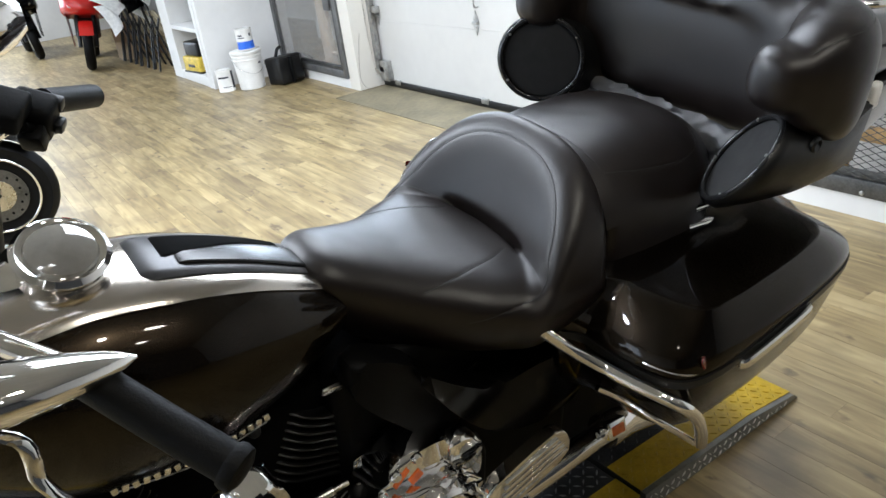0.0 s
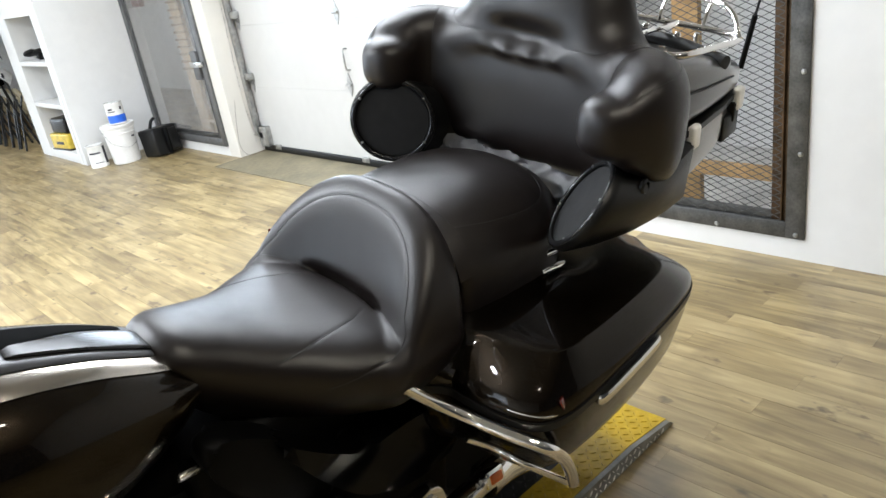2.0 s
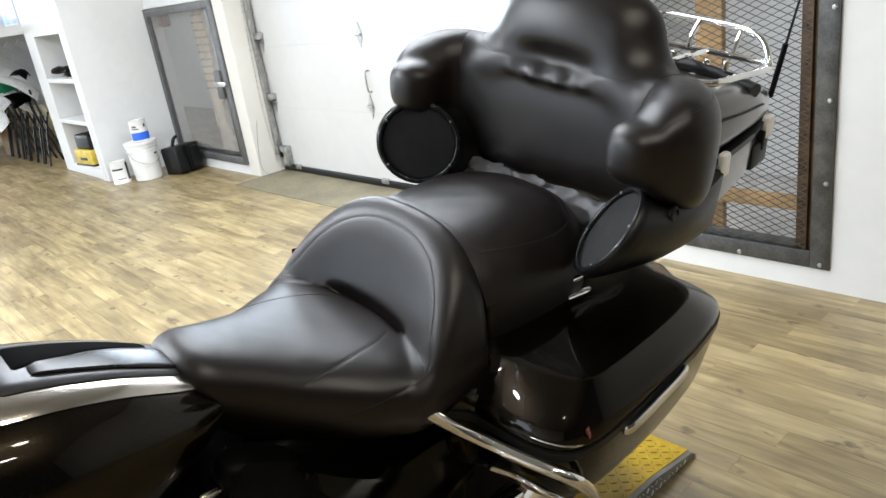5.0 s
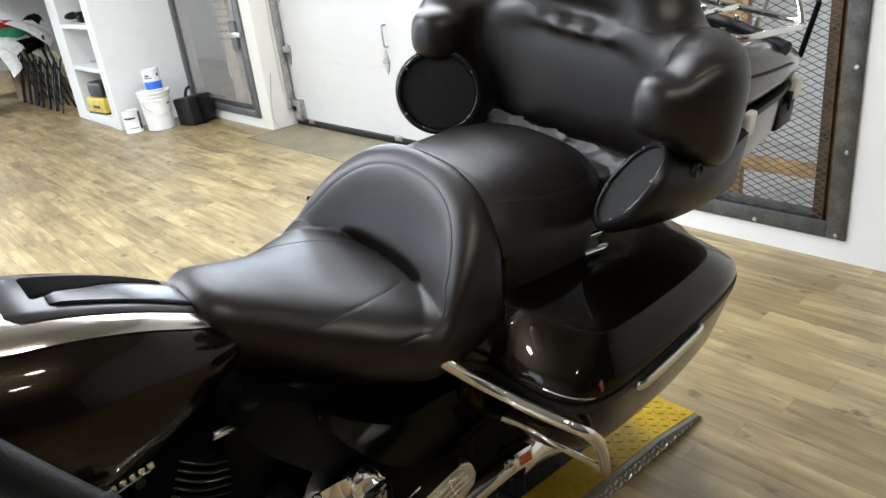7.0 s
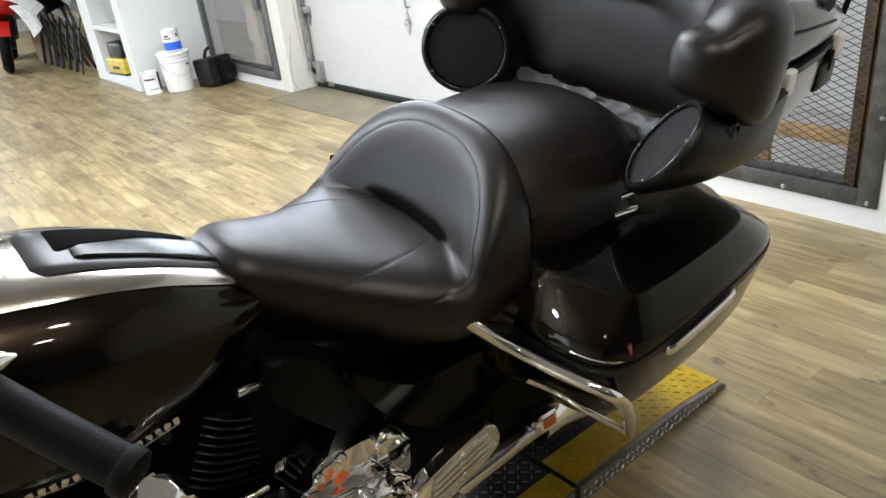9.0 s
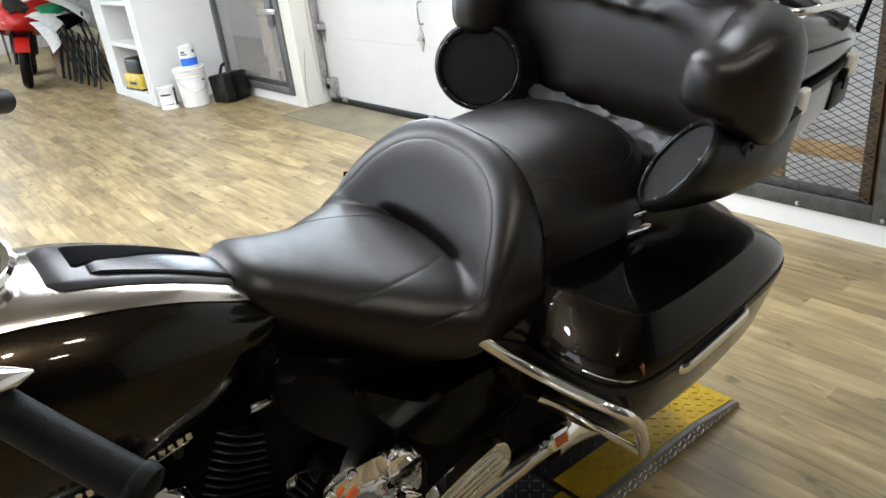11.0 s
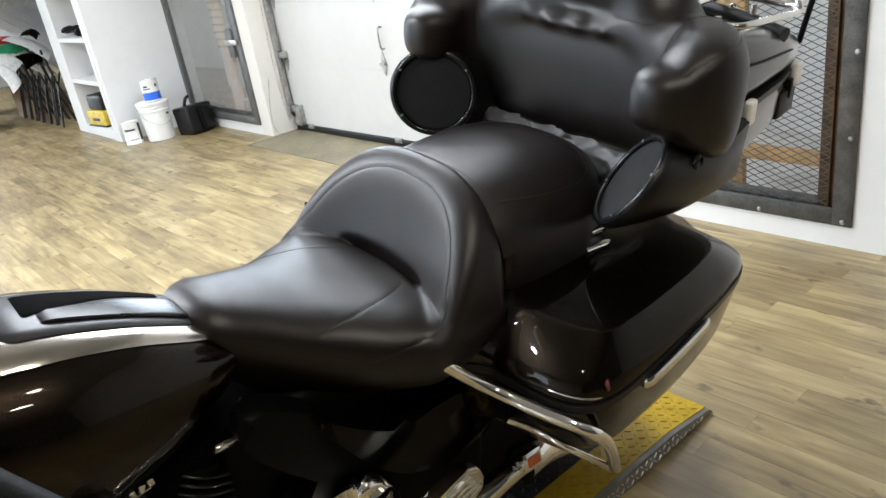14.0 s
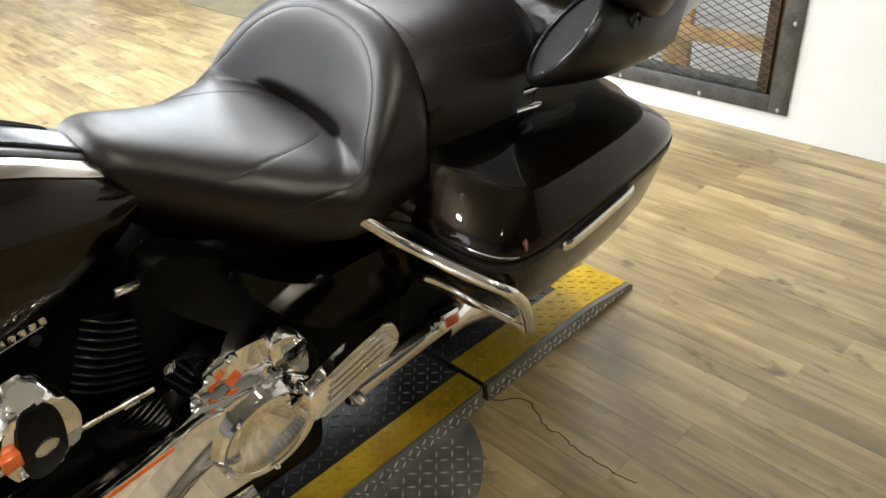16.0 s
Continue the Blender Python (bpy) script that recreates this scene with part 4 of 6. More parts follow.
luggage([(1.395, 0.30, 0.875, 0.985, 0.02), (1.405, 0.32, 0.866, 0.988, 0.03), (1.45, 0.330, 0.862, 0.990, 0.035), (1.58, 0.332, 0.868, 0.998, 0.035), (1.70, 0.325, 0.892, 1.008, 0.035), (1.78, 0.308, 0.925, 1.015, 0.03), (1.81, 0.285, 0.945, 1.017, 0.025), (1.822, 0.25, 0.96, 1.015, 0.02)], "luggage_base", "silver-grey metallic luggage base", LUGGAGE)
lid = luggage([(1.395, 0.30, 1.0, 1.13, 0.03), (1.41, 0.322, 0.998, 1.148, 0.04), (1.46, 0.333, 1.0, 1.156, 0.045), (1.58, 0.335, 1.007, 1.148, 0.045), (1.70, 0.328, 1.017, 1.125, 0.04), (1.79, 0.312, 1.024, 1.098, 0.03), (1.822, 0.288, 1.027, 1.086, 0.024), (1.834, 0.25, 1.03, 1.078, 0.02)], "luggage_lid", "dark grey metallic luggage lid", LUGGAGE_LID)
rings = []
for u, half, w in [(1.40, 0.318, 0.993), (1.45, 0.334, 0.995), (1.58, 0.3365, 1.002), (1.70, 0.3295, 1.0125), (1.785, 0.313, 1.0195), (1.818, 0.286, 1.022)]:
    rings.append([(u, -half, w - 0.007), (u, -half, w + 0.007), (u, half, w + 0.007), (u, half, w - 0.007)])
part("luggage_seal", skin(rings), BLACK, bike, "black rubber seal")
part("lid_trim", tube([(1.44, -0.338, 1.10), (1.58, -0.338, 1.09), (1.72, -0.328, 1.083)], 0.0028, 6), BLACK, lid)
for u, v, w, tilt in ((1.548, -0.340, 0.992, -6), (1.792, -0.318, 1.014, -8)):
    lm = pose(u, v, w, 0, tilt, 0)
    latch = part("latch", turned(box(-0.016, 0.016, -0.010, 0.010, -0.030, 0.026, 0.007, 3), lm), WHITE_WRAP, bike, "latch wrapped in white plastic")
    part("hasp", turned(box(-0.038, -0.027, -0.012, 0.012, -0.048, 0.0, 0.004), lm), BLACK, latch)
part("latch_bracket", turned(box(-0.04, 0.035, -0.008, 0.012, -0.035, 0.03, 0.008), pose(1.765, -0.318, 0.955, 0, -8, 0)), BLACK, bike, "black plastic bracket")
part("antenna", tube([(1.828, -0.295, 1.07), (1.836, -0.297, 1.13), (1.845, -0.298, 1.185), (1.846, -0.298, 1.19)], 0.0065, 10), RUBBER, bike, "black antenna base")
part("antenna_whip", tube([(1.845, -0.298, 1.18), (1.885, -0.30, 1.37), (1.93, -0.30, 1.62)], 0.0034, 8, taper=(1, 0.5)), BLACK, bike, "black whip antenna")
rack = part("luggage_rack", tube([(1.50, -0.26, 1.165), (1.52, -0.30, 1.165), (1.60, -0.315, 1.166), (1.70, -0.325, 1.164), (1.745, -0.31, 1.163), (1.765, -0.25, 1.163), (1.77, 0.0, 1.163), (1.765, 0.25, 1.163), (1.745, 0.31, 1.163), (1.60, 0.315, 1.166), (1.52, 0.30, 1.165), (1.50, 0.26, 1.165)], 0.0075, 10, 5), CHROME, bike, "chrome luggage rack")
part("raised_rail", tube([(1.722, -0.325, 1.166), (1.745, -0.295, 1.205), (1.76, -0.26, 1.222), (1.79, -0.2, 1.224), (1.815, -0.09, 1.225), (1.825, 0.02, 1.225), (1.815, 0.13, 1.225), (1.79, 0.22, 1.224), (1.745, 0.295, 1.2), (1.722, 0.325, 1.166)], 0.0075, 10, 5), CHROME, rack)
for v in (-0.215, -0.10, 0.012, 0.12, 0.21):
    part("stanchion", tube([(1.765, v, 1.163), (1.775, v, 1.19), (1.79 + 0.03 * (1 - abs(v) * 4), v, 1.224)], 0.006, 8, 3), CHROME, rack)
for v in (-0.15, 0.0, 0.15):
    part("slat", tube([(1.50, v, 1.168), (1.64, v, 1.17), (1.766, v, 1.164)], 0.006, 8, 3), CHROME, rack)
for u, v in ((1.56, -0.23), (1.56, 0.23), (1.71, -0.23), (1.71, 0.23)):
    part("foot", tube([(u, v, 1.10), (u, v, 1.165)], 0.007, 8), CHROME, rack)
hinge = part("lid_bar", tube([(1.725, -0.06, 1.138), (1.70, -0.2, 1.134), (1.672, -0.325, 1.122)], 0.017, 12), BLACK, bike, "black bar across the lid")
for u, v, w in ((1.722, -0.09, 1.152), (1.705, -0.185, 1.149), (1.68, -0.29, 1.140)):
    part("stud", turned(lathe([(0.008, 0), (0.008, 0.008), (0.005, 0.012), (0, 0.013)], 12), Matrix.Translation((u, v, w))), CHROME, hinge)

# saddlebags
BAG = [(0.890, 0.185), (0.873, 0.26), (0.884, 0.37), (0.912, 0.440), (0.97, 0.47), (1.08, 0.478), (1.22, 0.476), (1.36, 0.460), (1.46, 0.432), (1.505, 0.392), (1.515, 0.31), (1.505, 0.185)]
RIDGE = [(0.930, 0.185), (0.930, 0.265), (0.948, 0.345), (0.970, 0.402), (1.005, 0.425), (1.09, 0.430), (1.21, 0.426), (1.30, 0.418), (1.37, 0.402), (1.405, 0.367), (1.413, 0.29), (1.405, 0.185)]


OUT, TOP = smooth_loop(BAG, 4), smooth_loop(RIDGE, 4)


def saddlebag(sgn):
    def ring(outline, w, grow=0.0):
        share = min(1, max(0, (w - 0.45) / 0.19)) if w < 0.65 else max(0, min(1, (0.7625 - w) / 0.11))
        out = []
        for u, v in outline:
            rise = 0.85 * ease([(0.90, 0), (0.97, 0.012), (1.06, 0.03), (1.15, 0.048), (1.23, 0.058), (1.35, 0.058), (1.44, 0.045), (1.52, 0.03)], u)
            out.append((u + grow * (u - 1.2) / 0.3 * (1 if u < 1.2 else 0.35), sgn * (v + grow * (1 if v > 0.3 else 0)), w + share * rise))
        return out

    def between(t):
        return [(a + (c - a) * t, b + (d - b) * t) for (a, b), (c, d) in zip(OUT, TOP)]
    rings = [ring(OUT, w, g) for w, g in ((0.462, -0.13), (0.464, -0.085), (0.472, -0.055), (0.490, -0.034), (0.53, -0.016), (0.60, -0.003), (0.64, 0.0))]
    bag = part("saddlebag", skin(rings), PAINT, bike, "dark brown metallic saddlebag")
    def inset(k):
        return [(1.19 + (u - 1.19) * k, 0.33 + (v - 0.33) * k) for u, v in TOP]
    rings = [ring(OUT, 0.648), ring(OUT, 0.662, 0.001), ring(OUT, 0.668, 0.0005)]
    for t, w in ((0.03, 0.675), (0.08, 0.684), (0.2, 0.6955), (0.4, 0.7125), (0.6, 0.729), (0.8, 0.7445), (0.92, 0.7535), (0.96, 0.7565), (0.985, 0.7585)):
        rings.append(ring(between(t), w))
    rings += [ring(TOP, 0.7597), ring(inset(0.985), 0.7606), ring(inset(0.96), 0.7613), ring(inset(0.90), 0.762), ring(inset(0.75), 0.7625), ring(inset(0.4), 0.764)]
    lid = part("saddlebag_lid", skin(rings), PAINT, bag, "dark brown metallic lid")
    lid.data.set_sharp_from_angle(angle=radians(22))
    part("lid_seal", skin([ring(OUT, 0.634, 0.003), ring(OUT, 0.652, 0.004)]), BLACK, bag, "black rubber lid seal")
    part("lid_trim", tube([(0.884, sgn * 0.30, 0.666), (0.890, sgn * 0.39, 0.668), (0.918, sgn * 0.447, 0.668), (0.95, sgn * 0.463, 0.668)], 0.0024, 8), CHROME, lid)
    strip = part("side_strip", tube([(1.045, sgn * 0.475, 0.650), (1.055, sgn * 0.486, 0.652), (1.14, sgn * 0.488, 0.668), (1.23, sgn * 0.485, 0.683), (1.24, sgn * 0.474, 0.684)], 0.0072, 10, flat=1.7), CHROME, bag, "chrome side strip")
    part("side_reflector", turned(box(-0.009, 0.009, -0.002, 0.003, -0.010, 0.010, 0.003), pose(0.952, sgn * 0.462, 0.69, sgn * 24, 0, sgn * -24)), RED_LENS, lid, "red side reflector")


saddlebag(-1)
saddlebag(1)

# rear fender, wheel and dark parts under the seat
part("rear_fender", skin([[(1.28 + math.cos(a) * r, y, 0.27 + math.sin(a) * r) for r, y in ((0.36, -0.1), (0.385, -0.085), (0.395, 0.0), (0.385, 0.085), (0.36, 0.1))] for a in np.linspace(-0.2, 2.9, 30)], closed=False), PAINT, bike, "dark brown metallic rear fender")
wheel = part("rear_wheel", turned(lathe([(0.22, -0.07), (0.29, -0.088), (0.318, -0.062), (0.33, 0), (0.318, 0.062), (0.29, 0.088), (0.22, 0.07)]), pose(1.28, 0, 0.272, 90, 0, 0)), RUBBER, bike, "black rear tyre")
part("rim", turned(lathe([(0.03, -0.06), (0.2, -0.05), (0.225, -0.06), (0.225, 0.06), (0.2, 0.05), (0.03, 0.06)]), pose(1.28, 0, 0.272, 90, 0, 0)), ENGINE, wheel)
# added plain block, keeps the space inside the frame black
part("frame", box(0.40, 1.0, -0.13, 0.13, 0.06, 0.70, 0.03, 3), ENGINE, bike, "black block added to fill the dark space in the frame")
part("fender_skirt", box(0.90, 1.42, -0.20, 0.20, 0.40, 0.72, 0.03, 3), ENGINE, bike)
part("side_cover", side_plate(smooth_loop([(0.53, 0.70), (0.62, 0.625), (0.70, 0.575), (0.83, 0.572), (0.95, 0.53), (0.965, 0.43), (0.83, 0.40), (0.70, 0.455), (0.60, 0.57)]), -0.14, -0.205, 0.018), GLOSSBLACK, bike, "gloss black side cover")
part("oil_tank_cover", side_plate(smooth_loop([(0.42, 0.76), (0.50, 0.73), (0.60, 0.63), (0.65, 0.53), (0.60, 0.47), (0.49, 0.59), (0.42, 0.69)]), -0.12, -0.180, 0.02), ENGINE, bike, "black plastic cover")
# added filler block, puts black where the space under the tank is dark
part("front_filler", box(-0.16, 0.42, -0.09, 0.11, 0.05, 0.70, 0.04, 3), VOID, bike, "black block added to fill the dark space under the tank")
part("engine_case", box(-0.05, 0.72, -0.19, 0.17, 0.02, 0.40, 0.05, 3), ENGINE, bike, "black engine case")


def cylinder(u, lean, name="cylinder"):
    m = pose(u, 0, 0.38, 0, lean, 0)
    barrel = part(name, turned(lathe([(0.082, 0.0), (0.082, 0.24), (0.07, 0.27), (0.05, 0.285)], 28), m), ENGINE, bike, "black engine cylinder")
    for i in range(4, 13):
        part("fin", turned(prism(rounded_rect(-0.105, 0.105, -0.115, 0.115, 0.07, 6), 0, 0.0045, 0.001, 1), m @ Matrix.Translation((0, 0, 0.03 + i * 0.0175))), FIN, barrel)


FIN = mat("finned_black_alloy", (0.006, 0.006, 0.006), 0.32, 0.1, 30, 0.3, spec=0.25)
cylinder(0.325, 22)
cylinder(0.095, -22)
part("spark_plug_cap", turned(lathe([(0.011, 0), (0.011, 0.03), (0.008, 0.04), (0, 0.041)], 14), pose(0.26, -0.10, 0.66, 60, 0, 0)), BLACK, bike)
part("rocker_tag", turned(box(-0.02, 0.02, -0.004, 0.004, -0.009, 0.009, 0.002), pose(0.398, -0.137, 0.697, 20, 10, 5)), SILVER, bike, "small silver plate")

# horn cover between the cylinders
hm = pose(0.197, -0.20, 0.632, 12, 0, 8)
horn = part("horn_cover", turned(side_plate(smooth_loop([(-0.036, 0.075), (0.0, 0.085), (0.036, 0.075), (0.056, 0.0), (0.040, -0.072), (0.0, -0.088), (-0.040, -0.072), (-0.056, 0.0)]), 0.0, -0.055, 0.014), hm), CHROME, bike, "chrome horn cover")
part("horn_face", turned(side_plate(smooth_loop([(-0.020, 0.080), (0.010, 0.084), (0.026, 0.06), (0.030, 0.0), (0.024, -0.06), (0.0, -0.084), (-0.028, -0.074), (-0.034, 0.0)]), -0.050, -0.060, 0.004), hm), ENGINE, horn, "black horn face")
part("horn_badge", turned(lathe([(0.017, 0), (0.017, 0.003), (0.013, 0.004), (0.012, 0.003), (0, 0.003)], 24), hm @ Matrix.Translation((0, -0.060, -0.01)) @ TILT_X), SILVER, horn, "round silver badge")
part("horn_reflector", turned(box(-0.058, -0.032, -0.066, -0.053, -0.008, 0.026, 0.003), hm), ORANGE, horn, "orange reflector")
part("shift_rod", tube([(0.06, -0.205, 0.548), (0.22, -0.205, 0.546), (0.375, -0.205, 0.543)], 0.0045, 8), STEEL, bike, "steel shift rod")
part("rod_end", turned(lathe([(0.008, -0.012), (0.008, 0.012)], 10), pose(0.335, -0.205, 0.544, 0, 90, 0)), STEEL, bike)

# primary cover and what stands behind it
part("gearbox_cover", side_plate(smooth_loop([(0.405, 0.455), (0.43, 0.492), (0.465, 0.534), (0.52, 0.546), (0.59, 0.532), (0.638, 0.488), (0.652, 0.42), (0.63, 0.36), (0.52, 0.38)], 3), -0.14, -0.225, 0.014), CHROME, bike, "chrome gearbox cover")
part("starter_cover", side_plate(smooth_loop([(0.565, 0.525), (0.59, 0.542), (0.63, 0.518), (0.64, 0.46), (0.60, 0.44), (0.57, 0.475)], 4), -0.20, -0.245, 0.014), CHROME, bike, "chrome starter cover")
for u, w in ((0.455, 0.535), (0.50, 0.552), (0.60, 0.535), (0.425, 0.50)):
    part("bolt", turned(lathe([(0.011, 0), (0.011, 0.008), (0.008, 0.012), (0, 0.012)], 12), pose(u, -0.225, w - 0.012, 90, 0, 0)), CHROME, bike)
prim = []
for a in range(100, 271, 10):
    prim.append((0.14 + 0.095 * math.cos(radians(a)), 0.345 + 0.095 * math.sin(radians(a))))
for a in range(-90, 91, 10):
    prim.append((0.530 + 0.120 * math.cos(radians(a)), 0.343 + 0.120 * math.sin(radians(a))))
prim += [(0.48, 0.470), (0.43, 0.482), (0.34, 0.468)]
primary = part("primary_cover", side_plate(prim, -0.16, -0.255, 0.022, 4), CHROME, bike, "chrome primary cover")
part("derby_cover", turned(lathe([(0.106, 0.0), (0.106, 0.012), (0.100, 0.019), (0.094, 0.018), (0.090, 0.014), (0.085, 0.017), (0.04, 0.024), (0.0, 0.026)], 56), pose(0.530, -0.255, 0.345, 90, 0, 0)), CHROME, primary, "round chrome clutch cover")
for k in range(5):
    a = radians(54 + 72 * k)
    part("bolt", turned(lathe([(0.006, 0), (0.006, 0.005), (0.004, 0.008), (0, 0.008)], 10), pose(0.530 + 0.099 * math.cos(a), -0.272, 0.345 + 0.099 * math.sin(a), 90, 0, 0)), CHROME, primary)
part("primary_step", side_plate([(0.12, 0.435), (0.30, 0.465), (0.42, 0.488), (0.455, 0.475), (0.40, 0.452), (0.28, 0.42), (0.12, 0.40)], -0.250, -0.268, 0.006), CHROME, primary)
# orange strip and marks laid on the chrome covers
part("orange_strip", side_plate([(0.17, 0.432), (0.36, 0.4605), (0.36, 0.4695), (0.17, 0.441)], -0.266, -0.2695, 0.001, 1), ORANGE, primary, "narrow orange strip")
part("orange_mark", side_plate([(0.455, 0.485), (0.485, 0.515), (0.48, 0.525), (0.45, 0.495)], -0.222, -0.2285, 0.001, 1), ORANGE, primary, "orange mark")
part("orange_mark", side_plate([(0.49, 0.47), (0.515, 0.485), (0.505, 0.505), (0.482, 0.488)], -0.222, -0.2285, 0.001, 1), ORANGE, primary, "orange mark")
part("heel_shifter", tube([(0.34, -0.30, 0.25), (0.40, -0.31, 0.275), (0.46, -0.32, 0.29)], 0.016, 12), CHROME, bike, "chrome heel shift lever")

# folded passenger footboard
fm = pose(0.69, -0.30, 0.435, -6, -16, 0)
board = part("footboard", turned(side_plate(smooth_loop([(-0.108, -0.034), (-0.104, 0.004), (-0.078, 0.034), (-0.02, 0.044), (0.06, 0.046), (0.102, 0.038), (0.110, 0.0), (0.098, -0.034), (0.03, -0.042), (-0.06, -0.046)], 4), 0.012, -0.016, 0.006), fm), CHROME, bike, "chrome passenger footboard, folded up")
for i in range(4):
    z = -0.016 + i * 0.0145
    part("rib", turned(box(-0.070 + i * 0.008, 0.100 - i * 0.004, -0.022, -0.015, z - 0.0042, z + 0.0042, 0.0025), fm), CHROME, board, "ribbed tread bar")
part("hinge_pin", turned(lathe([(0.012, -0.02), (0.013, 0.02), (0.009, 0.03), (0, 0.031)], 14), pose(0.705, -0.295, 0.335, 90, 0, 0)), STEEL, board)
part("board_bracket", turned(box(-0.10, 0.02, -0.02, 0.0, -0.012, 0.012, 0.004), pose(0.68, -0.285, 0.37, 0, 8, 0)), CHROME, board)

# guards, exhaust and struts
part("saddlebag_guard", tube([(0.765, -0.245, 0.712), (0.816, -0.278, 0.660), (0.852, -0.325, 0.633), (0.864, -0.362, 0.628), (0.882, -0.422, 0.626), (0.906, -0.466, 0.615), (0.927, -0.476, 0.593), (0.949, -0.479, 0.562), (0.976, -0.476, 0.509), (1.002, -0.468, 0.454)], 0.0125, 14), CHROME, bike, "chrome saddlebag guard")
part("guard_rail", tube([(0.841, -0.33, 0.590), (0.884, -0.362, 0.558), (0.903, -0.433, 0.548), (0.99, -0.462, 0.459)], 0.007, 10), CHROME, bike, "thin chrome guard rail")
ex = part("exhaust_pipe", tube([(0.70, -0.265, 0.31), (0.80, -0.268, 0.322), (0.92, -0.27, 0.338), (0.99, -0.27, 0.340)], 0.026, 18), CHROME, bike, "chrome exhaust pipe")
part("muffler", tube([(0.955, -0.27, 0.34), (1.0, -0.265, 0.334), (1.06, -0.255, 0.31), (1.2, -0.245, 0.26), (1.45, -0.245, 0.235)], 0.040, 18), CHROME, ex, "chrome muffler")
part("reflector_box", turned(box(-0.026, 0.026, -0.018, 0.014, -0.02, 0.02, 0.004), pose(0.955, -0.292, 0.375, -25, 6, 0)), CHROME, ex)
part("reflector", turned(box(-0.018, 0.018, -0.021, -0.016, -0.011, 0.010, 0.002), pose(0.955, -0.292, 0.375, -25, 6, 0)), ORANGE, ex, "orange reflector")
part("fender_strut", tube([(0.935, -0.225, 0.70), (0.955, -0.228, 0.73), (0.975, -0.227, 0.745)], 0.006, 10), CHROME, bike)
part("support_tube", tube([(1.19, -0.226, 0.80), (1.25, -0.232, 0.80), (1.31, -0.245, 0.815), (1.35, -0.25, 0.80)], 0.008, 10), CHROME, bike, "chrome luggage support tube")
part("support_tube", tube([(1.06, -0.224, 0.775), (1.085, -0.226, 0.774), (1.11, -0.228, 0.772)], 0.006, 10), CHROME, bike)
part("pod_bracket", tube([(1.17, -0.232, 0.768), (1.215, -0.236, 0.765), (1.265, -0.236, 0.754)], 0.009, 10, flat=0.6), CHROME, bike, "chrome bracket under the speaker")
part("right_guard", tube([(0.80, 0.245, 0.775), (0.83, 0.252, 0.80), (0.87, 0.254, 0.815), (0.91, 0.25, 0.82)], 0.009, 10), CHROME, bike, "chrome guard on the far side")
part("kick_stand", tube([(0.30, -0.16, 0.10), (0.34, -0.26, 0.02), (0.36, -0.34, -0.105)], 0.014, 12), CHROME, bike, "steel side stand")
# ---- garage door ----
gd = thing("garage_door", pose(GX, 0, 0), "white sectional garage door with steel hinges, closed", "door", kind="structure")
for i in range(3):
    part("panel", box(-0.02, 0.03, 3.03, 5.97, 0.06 + i * 0.525, 0.06 + i * 0.525 + 0.5245, 0.0015), DOORPAINT, gd, smooth=False)
# unseen glazed sections, added as a light source over the door panels
PANE = mat("window_daylit_glass", (0.75, 0.82, 0.9), 0.1, 0, 2, 0.05)
for i in (3, 4):
    z = 0.06 + i * 0.525
    sash = part("unseen_glazed_panel", box(-0.02, 0.03, 3.03, 5.97, z, z + 0.07, 0.0015), DOORPAINT, gd, "white glazed door section, unseen and added for light")
    part("top_rail", box(-0.02, 0.03, 3.03, 5.97, z + 0.455, z + 0.5245, 0.0015), DOORPAINT, sash)
    for k in range(5):
        part("stile", box(-0.02, 0.03, 3.03 + k * 0.715, 3.11 + k * 0.715, z + 0.07, z + 0.455, 0.0015), DOORPAINT, sash)
    for k in range(4):
        part("pane", box(0.0, 0.008, 3.11 + k * 0.715, 3.745 + k * 0.715, z + 0.07, z + 0.455), PANE, sash)
part("bottom_seal", box(-0.03, 0.03, 3.03, 5.97, 0.006, 0.058, 0.006), BLACK, gd, "black rubber bottom seal")


def diamond_hinge(y, z, tall=0.13):
    bm = side = skin([[(-0.022, y, z + tall / 2), (-0.022, y + 0.038, z), (-0.022, y, z - tall / 2), (-0.022, y - 0.038, z)], [(-0.027, y, z + tall / 2), (-0.027, y + 0.038, z), (-0.027, y, z - tall / 2), (-0.027, y - 0.038, z)]])
    hinge = part("hinge", bm, GALV, gd, "galvanised diamond hinge")
    part("knuckle", turned(lathe([(0.011, -0.03), (0.011, 0.03)], 12), pose(-0.035, y, z, 90, 0, 0)), GALV, hinge)
    for dz in (-0.035, 0.035):
        part("screw", turned(lathe([(0.005, 0), (0.004, 0.004), (0, 0.005)], 8), pose(-0.027, y, z + dz, 0, -90, 0)), STEEL, hinge)


for i in range(1, 5):
    for y in (4.48, 5.90):
        diamond_hinge(y, 0.06 + i * 0.525 - 0.002 + 0.05, 0.18)
for y in (5.72, 4.46):
    part("bottom_bracket", box(-0.034, -0.02, y - 0.045, y + 0.045, 0.03, 0.075, 0.004), GALV, gd)
part("pull_handle", tube([(-0.022, 4.445, 0.90), (-0.055, 4.445, 0.895), (-0.06, 4.445, 0.83), (-0.055, 4.445, 0.755), (-0.022, 4.445, 0.745)], 0.007, 10), GALV, gd, "curved steel pull handle")
track = part("track", box(-0.085, -0.035, 5.945, 5.982, 0.16, 2.6, 0.004), GALV, gd, "galvanised door track")
part("track_lip", box(-0.085, -0.075, 5.93, 5.945, 0.16, 2.6, 0.002), GALV, track)
